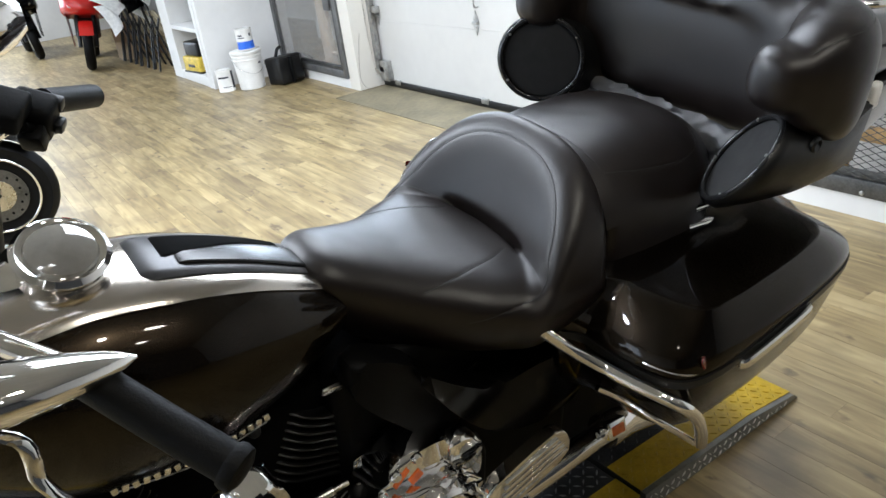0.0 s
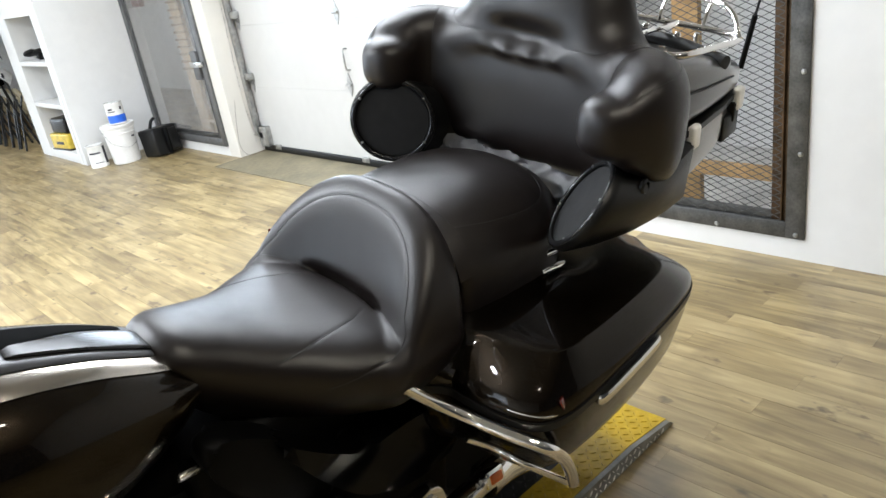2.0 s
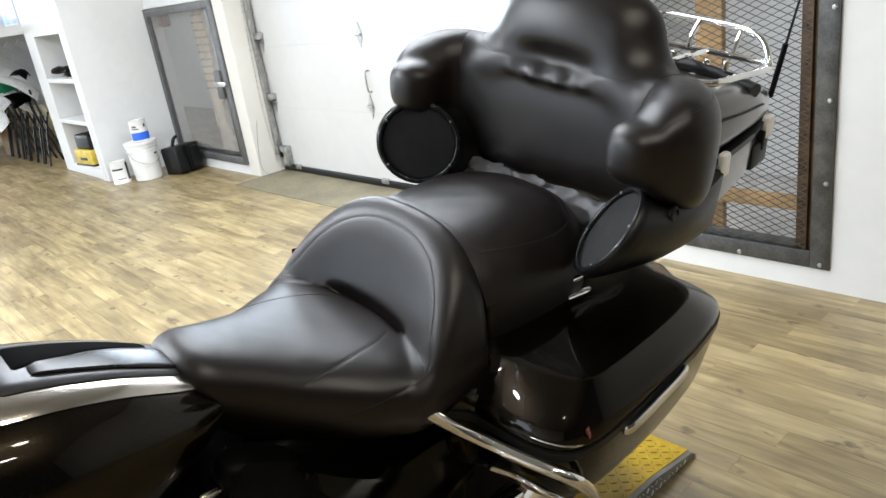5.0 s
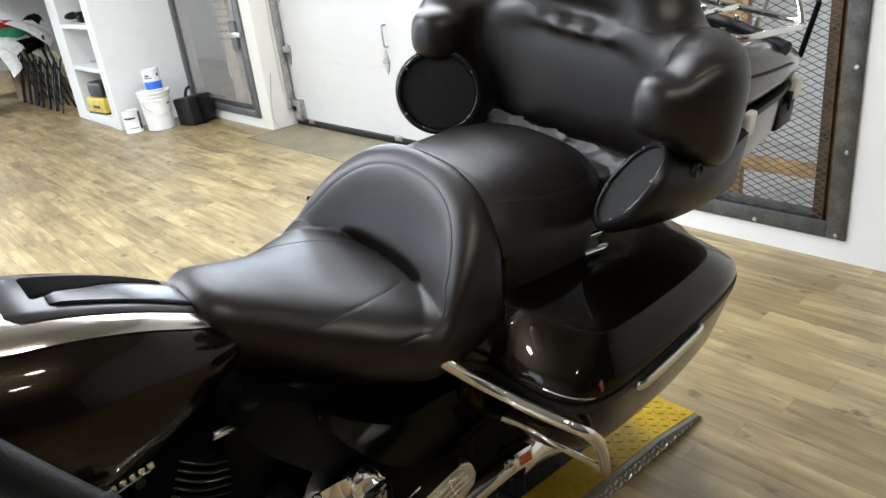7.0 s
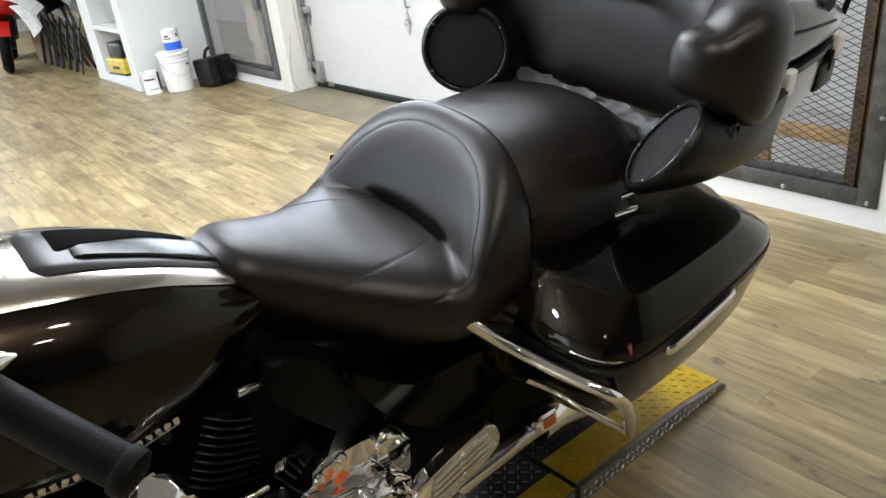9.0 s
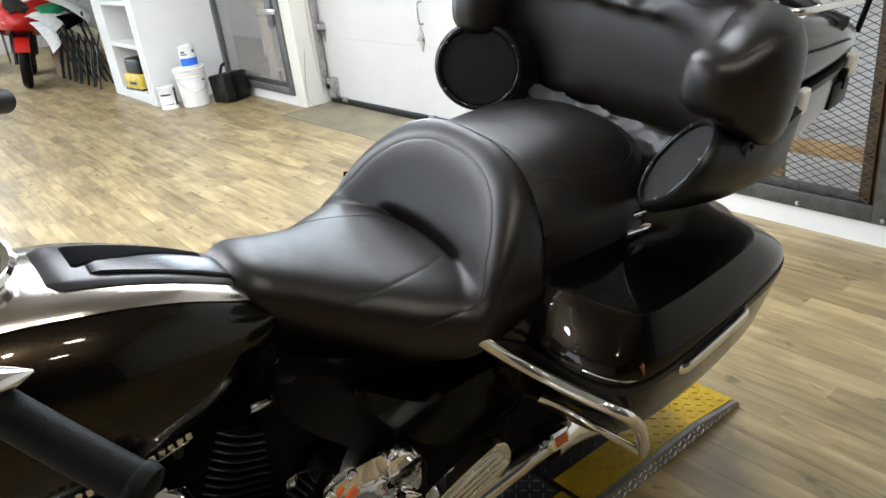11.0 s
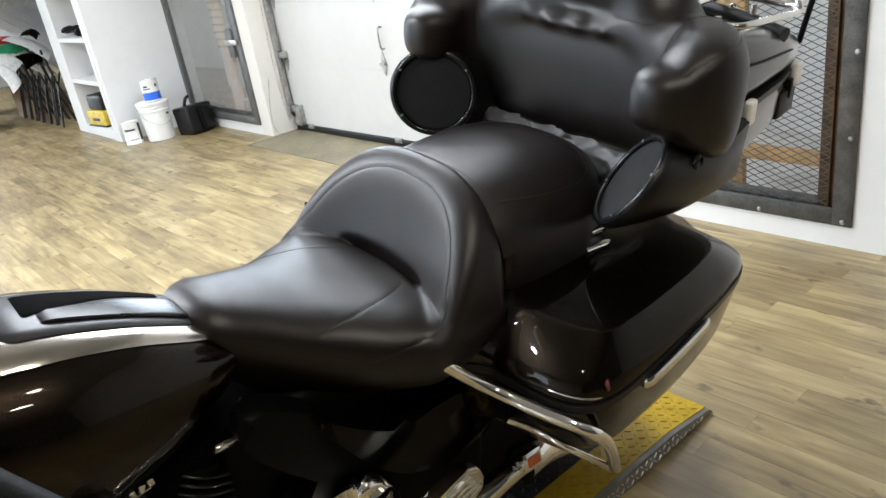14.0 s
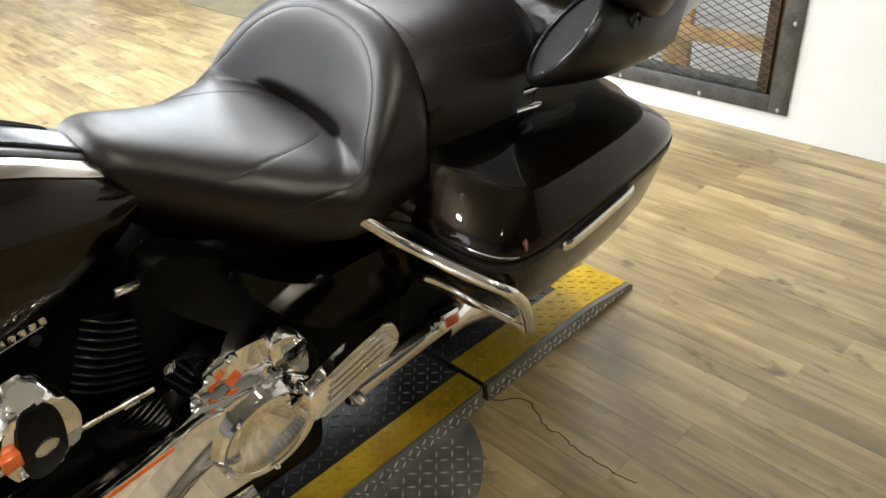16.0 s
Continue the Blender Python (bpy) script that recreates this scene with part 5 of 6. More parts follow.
for z in (0.16, 0.68, 1.2, 1.75):
    part("roller_bracket", box(-0.075, -0.022, 5.86, 5.935, z - 0.025, z + 0.03, 0.004), GALV, gd)
    part("roller", turned(lathe([(0.022, -0.008), (0.025, 0), (0.022, 0.008)], 16), pose(-0.06, 5.94, z, 90, 0, 0)), STEEL, gd)
corner = part("corner_bracket", box(-0.075, -0.02, 5.80, 5.93, 0.06, 0.24, 0.006), GALV, gd, "galvanised corner bracket")
part("lift_cable", tube([(-0.09, 5.975, 0.1), (-0.12, 5.978, 0.6), (-0.1, 5.975, 1.5), (-0.1, 5.975, 2.6)], 0.002, 6), STEEL, gd)
part("lift_cable", tube([(-0.08, 5.90, 0.02), (-0.2, 5.95, 0.01), (-0.26, 5.97, 0.10), (-0.24, 5.978, 0.3), (-0.2, 5.98, 0.5)], 0.0014, 6), RUST, gd)

# ---- mesh gate ----
gate = thing("mesh_gate", pose(WX, 0, 0), "dark steel gate of expanded mesh", "gate")
frame_r = part("frame_right", box(-0.012, 0.0, G0 - 0.005, G0 + 0.075, 0.1, 2.2, 0.002), DARKSTEEL, gate, "dark steel frame bar")
part("frame_bottom", box(-0.012, 0.0, G0 + 0.075, G1, 0.1, 0.175, 0.002), DARKSTEEL, gate, "dark steel frame bar")
part("frame_left", box(-0.012, 0.0, G1 - 0.075, G1, 0.175, 2.2, 0.002), DARKSTEEL, gate, "dark steel frame bar")
part("angle_right", box(0.008, 0.016, G0 + 0.03, G0 + 0.145, 0.15, 2.2, 0.002), RUST, gate, "rusty angle iron")
part("angle_lip", box(-0.006, 0.045, G0 + 0.094, G0 + 0.102, 0.15, 2.2, 0.002), RUST, gate)
part("angle_bottom", box(0.008, 0.016, G0 + 0.145, G1, 0.15, 0.215, 0.002), DARKSTEEL, gate)
for y, z in ((G0 + 0.03, 0.12), (G0 + 0.385, 0.118), (G0 + 0.8, 0.118), (G0 + 0.02, 0.482), (G0 + 0.018, 0.821), (G0 + 0.016, 1.173), (G0 + 0.016, 1.53)):
    part("bolt", turned(lathe([(0.011, 0), (0.011, 0.003), (0.008, 0.008), (0, 0.010)], 12), pose(-0.012, y, z, 0, -90, 0)), GALV, gate, "galvanised bolt head")
for z in np.linspace(0.25, 2.1, 14):
    part("weld", turned(lathe([(0.008, 0), (0.006, 0.004), (0, 0.006)], 8), pose(0.008, G0 + 0.125, z, 0, -90, 0)), RUST, gate)


def expanded_mesh(y0, y1, z0, z1, sy, sz, wire):
    """Sheet of lozenge mesh made of zigzag strands, in the plane x = 0."""
    bm = bmesh.new()
    rows = int((z1 - z0) / sz)
    cols = int((y1 - y0) / (sy / 2))
    for r in range(rows + 1):
        for sgn in (1, -1):
            prev = None
            for c in range(cols + 1):
                y, z = y0 + c * sy / 2, min(max(z0 + r * sz + sgn * (sz / 2 if c % 2 else 0), z0), z1)
                ring = [bm.verts.new((x, y, z + dz)) for x, dz in ((-wire, -wire * 0.7), (wire, -wire * 0.7), (wire, wire * 0.7), (-wire, wire * 0.7))]
                if prev:
                    for k in range(4):
                        bm.faces.new((prev[k], prev[(k + 1) % 4], ring[(k + 1) % 4], ring[k]))
                prev = ring
    return bm


part("mesh", expanded_mesh(G0 + 0.10, G1 - 0.03, 0.15, 2.2, 0.064, 0.030, 0.0021), MESHSTEEL, gate, "expanded steel mesh", smooth=False)
stud = thing("wooden_stud", pose(0, 0, 0), "raw wooden stud behind the mesh gate", "stud", kind="structure")
part("post", box(3.33, 3.37, 1.67, 1.80, 0, 3.15, 0.003), WOOD, stud)
part("brace", box(3.32, 3.36, 0.35, 2.9, 0.27, 0.335, 0.003), WOOD, stud, "stained wooden brace")

# ---- mesh panel in the wall ----
panel = thing("wall_mesh_panel", pose(CX, 0, 0), "grey steel framed wire mesh panel in the wall", "mesh panel")
part("frame_side", box(-0.02, 0.02, 6.175, 6.245, 0.092, 1.555, 0.003), GREYSTEEL, panel, "grey steel frame bar")
part("frame_side", box(-0.02, 0.02, 7.585, 7.655, 0.092, 1.555, 0.003), GREYSTEEL, panel, "grey steel frame bar")
part("frame_rail", box(-0.02, 0.02, 6.245, 7.585, 0.092, 0.165, 0.003), GREYSTEEL, panel, "grey steel frame bar")
part("frame_rail", box(-0.02, 0.02, 6.245, 7.585, 1.485, 1.555, 0.003), GREYSTEEL, panel, "grey steel frame bar")
part("inner_frame", box(-0.012, 0.012, 6.255, 6.285, 0.17, 1.48, 0.002), DARKSTEEL, panel)
part("inner_frame", box(-0.012, 0.012, 7.545, 7.575, 0.17, 1.48, 0.002), DARKSTEEL, panel)
part("inner_frame", box(-0.012, 0.012, 6.285, 7.545, 0.175, 0.205, 0.002), DARKSTEEL, panel)
part("mesh", expanded_mesh(6.285, 7.55, 0.2, 1.485, 0.032, 0.016, 0.0013), PALEWIRE, panel, "fine wire mesh", smooth=False)
part("lock_box", box(-0.03, 0.03, 6.285, 6.40, 0.70, 0.95, 0.006), GREYSTEEL, panel, "grey steel lock box")
part("latch_plate", box(-0.045, -0.03, 6.19, 6.42, 0.815, 0.86, 0.004), STEEL, panel, "bright latch")
for z in np.linspace(0.3, 1.4, 9):
    part("rivet", turned(lathe([(0.008, 0), (0.006, 0.004), (0, 0.005)], 8), pose(-0.02, 6.265, z, 0, -90, 0)), GALV, panel)
PALEWOOD = mat("pale_pine", (0.50, 0.40, 0.28), 0.6, 0, 8, 0.2, 0.3, 60)
stud2 = thing("wooden_post", pose(0, 0, 0), "pale wooden post behind the wall mesh", "post", kind="structure")
part("post", box(3.30, 3.34, 6.77, 6.96, 0.0, 3.15, 0.003), PALEWOOD, stud2)
for z in np.linspace(0.75, 1.5, 12):
    part("batten", box(3.285, 3.30, 6.75, 6.98, z, z + 0.02, 0.001), CARD, stud2)
part("base_board", box(3.30, 3.6, 6.3, 6.77, 0.24, 0.26, 0.003), PALEWOOD, stud2)
inv = thing("wall_socket_box", pose(0, 0, 0), "small dark red electrical box behind the mesh", "electrical box")
part("body", box(3.17, 3.24, 7.32, 7.48, 1.37, 1.48, 0.012), mat("dark_red_plastic", (0.10, 0.02, 0.015), 0.4, 0, 20, 0.3), inv)
part("bracket", box(3.155, 3.17, 7.40, 7.60, 1.37, 1.385, 0.002), STEEL, inv)

# ---- shelf unit ----
shelf = thing("shelf_unit", pose(0, 0, 0), "white built-in open shelf unit", "shelf", kind="structure")
part("back", box(2.80, 2.83, 7.76, 9.06, 0, 3.15), WALL, shelf)
part("end_panel", box(2.35, 2.80, 8.72, 9.06, 0, 3.15), WALL, shelf)
part("head_panel", box(2.35, 2.80, 7.76, 8.72, 1.455, 3.15), WALL, shelf)
part("stile", box(2.345, 2.40, 7.76, 7.84, 0, 1.455), WALL, shelf)
for z, t in ((0.05, 0.05), (0.575, 0.022), (1.0, 0.022)):
    part("board", box(2.352, 2.80, 7.84, 8.72, z - t, z + t, 0.003), WALL, shelf)

# ---- things on the shelves ----
case = thing("tool_case", pose(2.47, 8.36, 0.10, 0, 0, 8), "yellow and black plastic tool case on the lowest shelf", "case")
part("body", box(-0.11, 0.11, -0.2, 0.2, 0.0, 0.17, 0.02, 3), YELLOWBAG, case, "yellow plastic body")
part("label_strip", box(-0.114, -0.108, -0.08, 0.08, 0.06, 0.09, 0.002), INK, case)
part("lid", box(-0.09, 0.13, -0.18, 0.15, 0.17, 0.33, 0.03, 3), BLACK, case, "black plastic lid")
part("base", box(-0.116, 0.112, -0.204, 0.204, -0.001, 0.02, 0.004), BLACK, case)
rod = thing("metal_rod", pose(2.62, 7.90, 0.10), "thin dark rod leaning in the shelf", "rod")
part("shaft", tube([(-0.05, 0.0, 0.0), (0.0, -0.01, 0.4), (0.02, -0.02, 0.46)], 0.012, 8), BLACK, rod)
rod2 = thing("metal_rod", pose(2.62, 7.90, 0.597), "thin dark rod leaning in the shelf", "rod")
part("shaft", tube([(-0.04, 0.02, 0.0), (0.0, -0.01, 0.3), (0.01, -0.02, 0.37)], 0.012, 8), BLACK, rod2)
helm = thing("glove_heap", pose(2.50, 8.32, 1.022), "heap of black and yellow gloves on the top shelf", "gloves")
for i in range(6):
    q = Vector((0.06 * math.sin(i * 2.1), 0.10 * (i - 2.5), 0.03 + 0.022 * (i % 3)))
    bm = bmesh.new()
    bmesh.ops.create_uvsphere(bm, u_segments=12, v_segments=8, radius=0.062)
    for v in bm.verts:
        v.co += Vector((1, 1, 1)) * 0.026 * noise.noise(v.co * 30 + q * 9)
    part("glove", turned(bm, Matrix.Translation(q) @ Matrix.Diagonal((1.2, 1, 0.6, 1))), YELLOWBAG if i in (1, 4) else BLACK, helm)

# ---- bucket, tins and case on the floor ----
bucket = thing("bucket", pose(2.622, 7.31, 0), "white plastic bucket with its lid on", "bucket")
part("body", lathe([(0.120, 0.0), (0.126, 0.006), (0.141, 0.285), (0.150, 0.288), (0.150, 0.296), (0.143, 0.298), (0.144, 0.318), (0.152, 0.321), (0.152, 0.332), (0.146, 0.334), (0.147, 0.355)]), BUCKET, bucket, "white plastic body")
part("lid", lathe([(0.154, 0.345), (0.157, 0.35), (0.157, 0.374), (0.150, 0.378), (0.143, 0.372), (0.0, 0.370)]), BUCKET, bucket, "white plastic lid")
part("handle", tube([(0.15, 0.03, 0.325), (0.13, -0.10, 0.22), (0.0, -0.165, 0.16), (-0.13, -0.10, 0.22), (-0.15, 0.03, 0.325)], 0.003, 8), STEEL, bucket, "wire handle")
part("print_bar", turned(box(-0.02, 0.02, -0.001, 0.001, -0.008, 0.008), pose(0.075, -0.117, 0.25, 0, 0, 33)), INK, bucket)


def tin_can(name, m, r, h, label):
    can = thing(name, m, label, "paint tin")
    part("body", lathe([(r * 0.98, 0.0), (r, 0.003), (r, 0.008), (r * 0.975, 0.012), (r * 0.975, h - 0.01), (r, h - 0.006), (r, h)]), BUCKET, can, "white tin body")
    part("lid", lathe([(r * 0.98, h - 0.002), (r * 0.96, h + 0.003), (r * 0.86, h + 0.003), (r * 0.84, h - 0.004), (0, h - 0.004)]), STEEL, can, "steel lid")
    return can


def band(can, r, z0, z1, a0, a1, material, label=""):
    rings = [[(r * math.cos(radians(a)), r * math.sin(radians(a)), z) for a in np.linspace(a0, a1, 16)] for z in (z0, z1)]
    part("label_band", skin(rings, closed=False), material, can, label)


tin = tin_can("paint_tin", pose(2.645, 7.31, 0.378), 0.083, 0.20, "white paint tin with a blue label on the bucket")
band(tin, 0.0825, 0.012, 0.085, 180, 330, BLUE, "blue label band")
band(tin, 0.0826, 0.115, 0.125, 200, 250, INK)
band(tin, 0.0826, 0.135, 0.150, 205, 235, INK)
band(tin, 0.0828, 0.13, 0.16, 285, 300, INK)
can = tin_can("paint_tin", pose(2.405, 7.46, 0), 0.083, 0.215, "white paint tin standing on the floor")
band(can, 0.0825, 0.135, 0.152, 200, 275, INK)
band(can, 0.0825, 0.045, 0.052, 225, 285, INK)
band(can, 0.0825, 0.03, 0.20, 300, 335, INK, "dark label edge")

bagc = thing("carry_case", pose(2.94, 7.14, 0, 0, 0, 12), "black plastic carry case leaning by the wall", "case")
part("shell", turned(box(-0.15, 0.13, -0.13, 0.12, 0.0, 0.27, 0.022, 3), pose(0, 0, 0, -6, 0, 0)), BLACK, bagc, "ribbed black shell")
part("strap", box(-0.035, -0.005, -0.155, -0.10, 0.01, 0.27, 0.012, 2), RUBBER, bagc, "black strap")
part("ridge", turned(box(0.0, 0.115, -0.148, -0.11, 0.02, 0.24, 0.02, 3), pose(0, 0, 0, -6, 0, 0)), BLACK, bagc)
part("flap", turned(box(-0.03, 0.20, -0.06, -0.03, 0.0, 0.28, 0.012, 2), pose(0.08, 0.05, 0.0, 0, 24, 0)), VINYL, bagc, "dark grey side flap")
part("handle", tube([(-0.08, 0.02, 0.27), (-0.06, 0.0, 0.34), (-0.02, 0.0, 0.36)], 0.016, 8), BLACK, bagc, "black handle")

# ---- loft over the far bay ----
loft = thing("loft_shelf", pose(0, 0, 0), "white loft shelf over the far bay", "shelf", kind="structure")
part("deck", box(1.75, 6.4, 9.06, 15.9, 1.50, 1.60), WALL, loft)
part("wall_back", box(5.2, 5.3, 9.06, 15.9, 0, 1.5), WALL, loft)
for i in range(7):
    part("stair_board", turned(box(0.0, 1.7, 0, 0.03, -0.075, 0.075, 0.004), pose(1.62 + 0.21 * i, 9.95 + i * 0.3, 1.39, 0, 42, 0)), TREADBOARD, loft, "white sloping board", smooth=False)
BOXBLUE = mat("pale_blue_carton", (0.30, 0.42, 0.62), 0.5, 0, 10, 0.3)
BOXWHITE = mat("white_carton", (0.75, 0.77, 0.80), 0.5, 0, 10, 0.1)
for i in range(10):
    w = 0.30 + 0.1 * ((i * 7) % 3) / 2
    h = 0.34 + 0.09 * ((i * 5) % 4)
    c = thing("carton", pose(2.50 + 0.04 * (i % 2), 9.35 + i * 0.42, 1.60), "white and pale blue shop carton on the loft", "carton", "cartons on the loft")
    part("box", box(-0.14, 0.2, -0.18, 0.18, 0, h, 0.006), BOXWHITE, c)
    part("printed_panel", box(-0.144, -0.141, -0.16, 0.16, 0.02, 0.07 + 0.05 * (i % 3), 0.001), BOXBLUE, c, "pale blue print")

# ---- folding chairs stacked against the shelf end ----
CHAIRPAD = mat("beige_chair_seat", (0.36, 0.31, 0.21), 0.6, 0, 12, 0.2)


def folding_chair(m):
    ch = thing("folding_chair", m, "folded black metal chair with a beige seat", "chair", "stacked folding chairs")
    part("seat", turned(prism(rounded_rect(-0.20, 0.20, -0.20, 0.20, 0.07), 0, 0.025, 0.008), pose(0.0, -0.10, 0.52, 62, 0, 0)), CHAIRPAD, ch, "beige seat pad")
    for sx in (-0.21, 0.21):
        part("leg", tube([(sx, -0.12, 0.0), (sx, 0.0, 0.45), (sx * 0.97, 0.06, 0.86)], 0.012, 8), BLACK, ch)
        part("leg", tube([(sx * 0.9, 0.10, 0.0), (sx * 0.9, 0.02, 0.40), (sx * 0.9, -0.06, 0.62)], 0.012, 8), BLACK, ch)
    part("back", turned(box(-0.2, 0.2, -0.012, 0.012, -0.09, 0.09, 0.01, 2), pose(0, 0.045, 0.80, -8, 0, 0)), BLACK, ch)
    return ch


for i in range(7):
    folding_chair(pose(2.40 - 0.01 * i, 9.62 + 0.26 * i, 0, 0, 5, 84 + 1.5 * (i % 3)))

# loose fairing panels lying on the chairs
fair = thing("loose_fairings", pose(2.17, 9.75, 0.80) @ Matrix.Scale(1.18, 4), "heap of loose red, green and white fairing panels", "fairings")
for i, (dx, dy, dz, rx, rz, mt, sx, sy) in enumerate([(-0.10, 0.0, 0.02, 30, 40, WHITE_WRAP, 0.36, 0.26), (-0.02, 0.10, 0.10, 42, 30, GREEN, 0.40, 0.14), (-0.06, 0.22, 0.16, 48, 24, REDPAINT, 0.42, 0.16), (0.10, -0.05, 0.10, 35, 52, WHITE_WRAP, 0.26, 0.34), (0.16, 0.02, 0.20, 20, 60, BLACK, 0.26, 0.12), (0.05, -0.12, 0.0, 60, 35, GLOSSBLACK, 0.30, 0.12), (-0.20, -0.10, -0.10, 64, 42, WHITE_WRAP, 0.20, 0.26)]):
    rings = []
    for a in np.linspace(-1, 1, 10):
        rings.append([(sx * a * 0.5, sy * b * 0.5 * (1 - 0.3 * a), 0.05 * (1 - a * a) + 0.03 * (1 - b * b) + 0.01 * noise.noise(Vector((a * 3, b * 3, i)))) for b in np.linspace(-1, 1, 8)])
    bm = skin(rings, closed=False)
    bmesh.ops.solidify(bm, geom=bm.faces[:], thickness=0.006)
    part("fairing_panel", turned(bm, pose(dx, dy, dz, rx, 0, rz)), mt, fair)
carton = thing("cardboard_box", pose(2.55, 11.3, 0, 0, 0, 20), "brown cardboard box behind the chairs", "box")
part("body", box(-0.25, 0.25, -0.2, 0.2, 0, 0.42, 0.006), CARD, carton)
part("flap", turned(box(-0.25, 0.25, 0, 0.2, 0, 0.004), pose(0, -0.2, 0.42, 35, 0, 0)), CARD, carton)


# ---- sport motorcycles in the far bay ----
def wheel_parts(root, m, r, w, spokes=5, rim=None):
    rim = rim or ENGINE
    tyre = part("tyre", turned(lathe([(r * 0.72, -w * 0.8), (r * 0.88, -w), (r * 0.97, -w * 0.6), (r, 0), (r * 0.97, w * 0.6), (r * 0.88, w), (r * 0.72, w * 0.8)], 36), m), RUBBER, root, "black tyre")
    part("rim", turned(lathe([(r * 0.72, -w * 0.75), (r * 0.74, -w * 0.8), (r * 0.74, w * 0.8), (r * 0.72, w * 0.75), (r * 0.66, w * 0.3), (r * 0.66, -w * 0.3), (r * 0.72, -w * 0.75)], 36), m), rim, tyre)
    for s in (-1, 1):
        part("brake_disc", turned(lathe([(r * 0.30, 0), (r * 0.50, 0), (r * 0.50, 0.004), (r * 0.30, 0.004)], 32), m @ Matrix.Translation((0, 0, s * w * 0.95))), DARKSTEEL, tyre, "steel brake disc")
    for k in range(spokes):
        part("spoke", turned(box(0.02, r * 0.68, -0.018, 0.018, -w * 0.4, w * 0.4, 0.006), m @ Matrix.Rotation(2 * math.pi * k / spokes, 4, "Z")), rim, tyre)
    part("hub", turned(lathe([(0.04, -w), (0.05, 0), (0.04, w)], 20), m), STEEL, tyre)


def sport_bike(m, label, paint):
    b = thing("sport_motorcycle", m, label, "motorcycle")
    # x right, y to its tail, z up; the nose points to -y
    wheel_parts(b, pose(0, 0, 0.30, 0, 90, 0), 0.30, 0.06)
    wheel_parts(b, pose(0, 1.40, 0.31, 0, 90, 0), 0.31, 0.09)
    rings = []
    for y, hw, z0, z1 in [(-0.16, 0.02, 0.80, 0.84), (-0.12, 0.12, 0.76, 0.90), (-0.04, 0.21, 0.72, 0.96), (0.10, 0.27, 0.70, 1.02), (0.25, 0.29, 0.66, 1.04), (0.42, 0.27, 0.62, 1.0)]:
        rings.append([(x, y, z) for x, z in rounded_rect(-hw, hw, z0, z1, min(0.09, hw * 0.8, (z1 - z0) * 0.45), 5)])
    nose = part("nose_fairing", skin(rings), paint, b, "glossy nose fairing")
    part("windscreen", skin([[(x * hw, y, z + 0.05 * (1 - x * x)) for x in np.linspace(-1, 1, 9)] for y, z, hw in ((-0.10, 0.90, 0.10), (0.02, 1.00, 0.15), (0.14, 1.10, 0.15), (0.24, 1.19, 0.11), (0.28, 1.215, 0.06))], closed=False), GLASS, b, "dark smoked windscreen")
    for s in (-1, 1):
        part("headlight", turned(lathe([(0.0, 0.02), (0.05, 0.012), (0.06, 0.0), (0.05, -0.02)], 20), pose(s * 0.12, -0.085, 0.82, 70, 0, s * 28) @ Matrix.Diagonal((1.25, 0.62, 1, 1))), CHROME, nose, "bright headlight")
        part("side_fairing", skin([[(s * (0.24 - 0.06 * t), y, z) for y, z in zip(np.linspace(0.05 + 0.15 * t, 0.62 - 0.02 * t, 6), (0.78 - 0.5 * t,) * 6)] for t in np.linspace(0, 1, 6)], closed=False), paint, b, "glossy side fairing")
        part("fork_leg", tube([(s * 0.10, 0.0, 0.30), (s * 0.10, 0.12, 0.60), (s * 0.10, 0.22, 0.86)], 0.026, 12), BLACK, b)
        mir = part("mirror_stalk", tube([(s * 0.20, 0.05, 1.0), (s * 0.30, 0.02, 1.08), (s * 0.34, 0.04, 1.10)], 0.010, 8), BLACK, b)
        part("mirror_head", turned(box(-0.07, 0.07, -0.02, 0.02, -0.035, 0.035, 0.016, 3), pose(s * 0.37, 0.04, 1.11, 0, 0, s * 15)), BLACK, mir)
        part("grip", tube([(s * 0.22, 0.30, 0.93), (s * 0.36, 0.38, 0.91)], 0.017, 10), RUBBER, b)
    part("front_fender", skin([[(x, -math.cos(a) * (0.335 - 0.6 * x * x) * 1.0, 0.30 + math.sin(a) * (0.335 - 0.6 * x * x)) for x in np.linspace(-0.085, 0.085, 7)] for a in np.linspace(0.55, 2.3, 14)], closed=False), paint, b, "glossy front fender")
    rings = []
    for y, hw, z0, z1 in [(0.35, 0.14, 0.42, 0.90), (0.55, 0.16, 0.35, 0.96), (0.85, 0.15, 0.35, 0.90), (1.05, 0.12, 0.5, 0.82), (1.35, 0.12, 0.74, 0.88), (1.62, 0.05, 0.88, 0.95)]:
        rings.append([(x, y, z) for x, z in rounded_rect(-hw, hw, z0, z1, min(0.05, (z1 - z0) * 0.4), 4)])
    part("body", skin(rings), BLACK, b, "black tank, frame and tail")
    return b


sport_bike(pose(1.78, 10.92, 0, 0, 9, -12), "glossy red sport motorcycle on its stand", REDPAINT)
sport_bike(pose(1.50, 13.3, 0, 0, -6, -2), "dark sport motorcycle parked behind the red one", GLOSSBLACK)

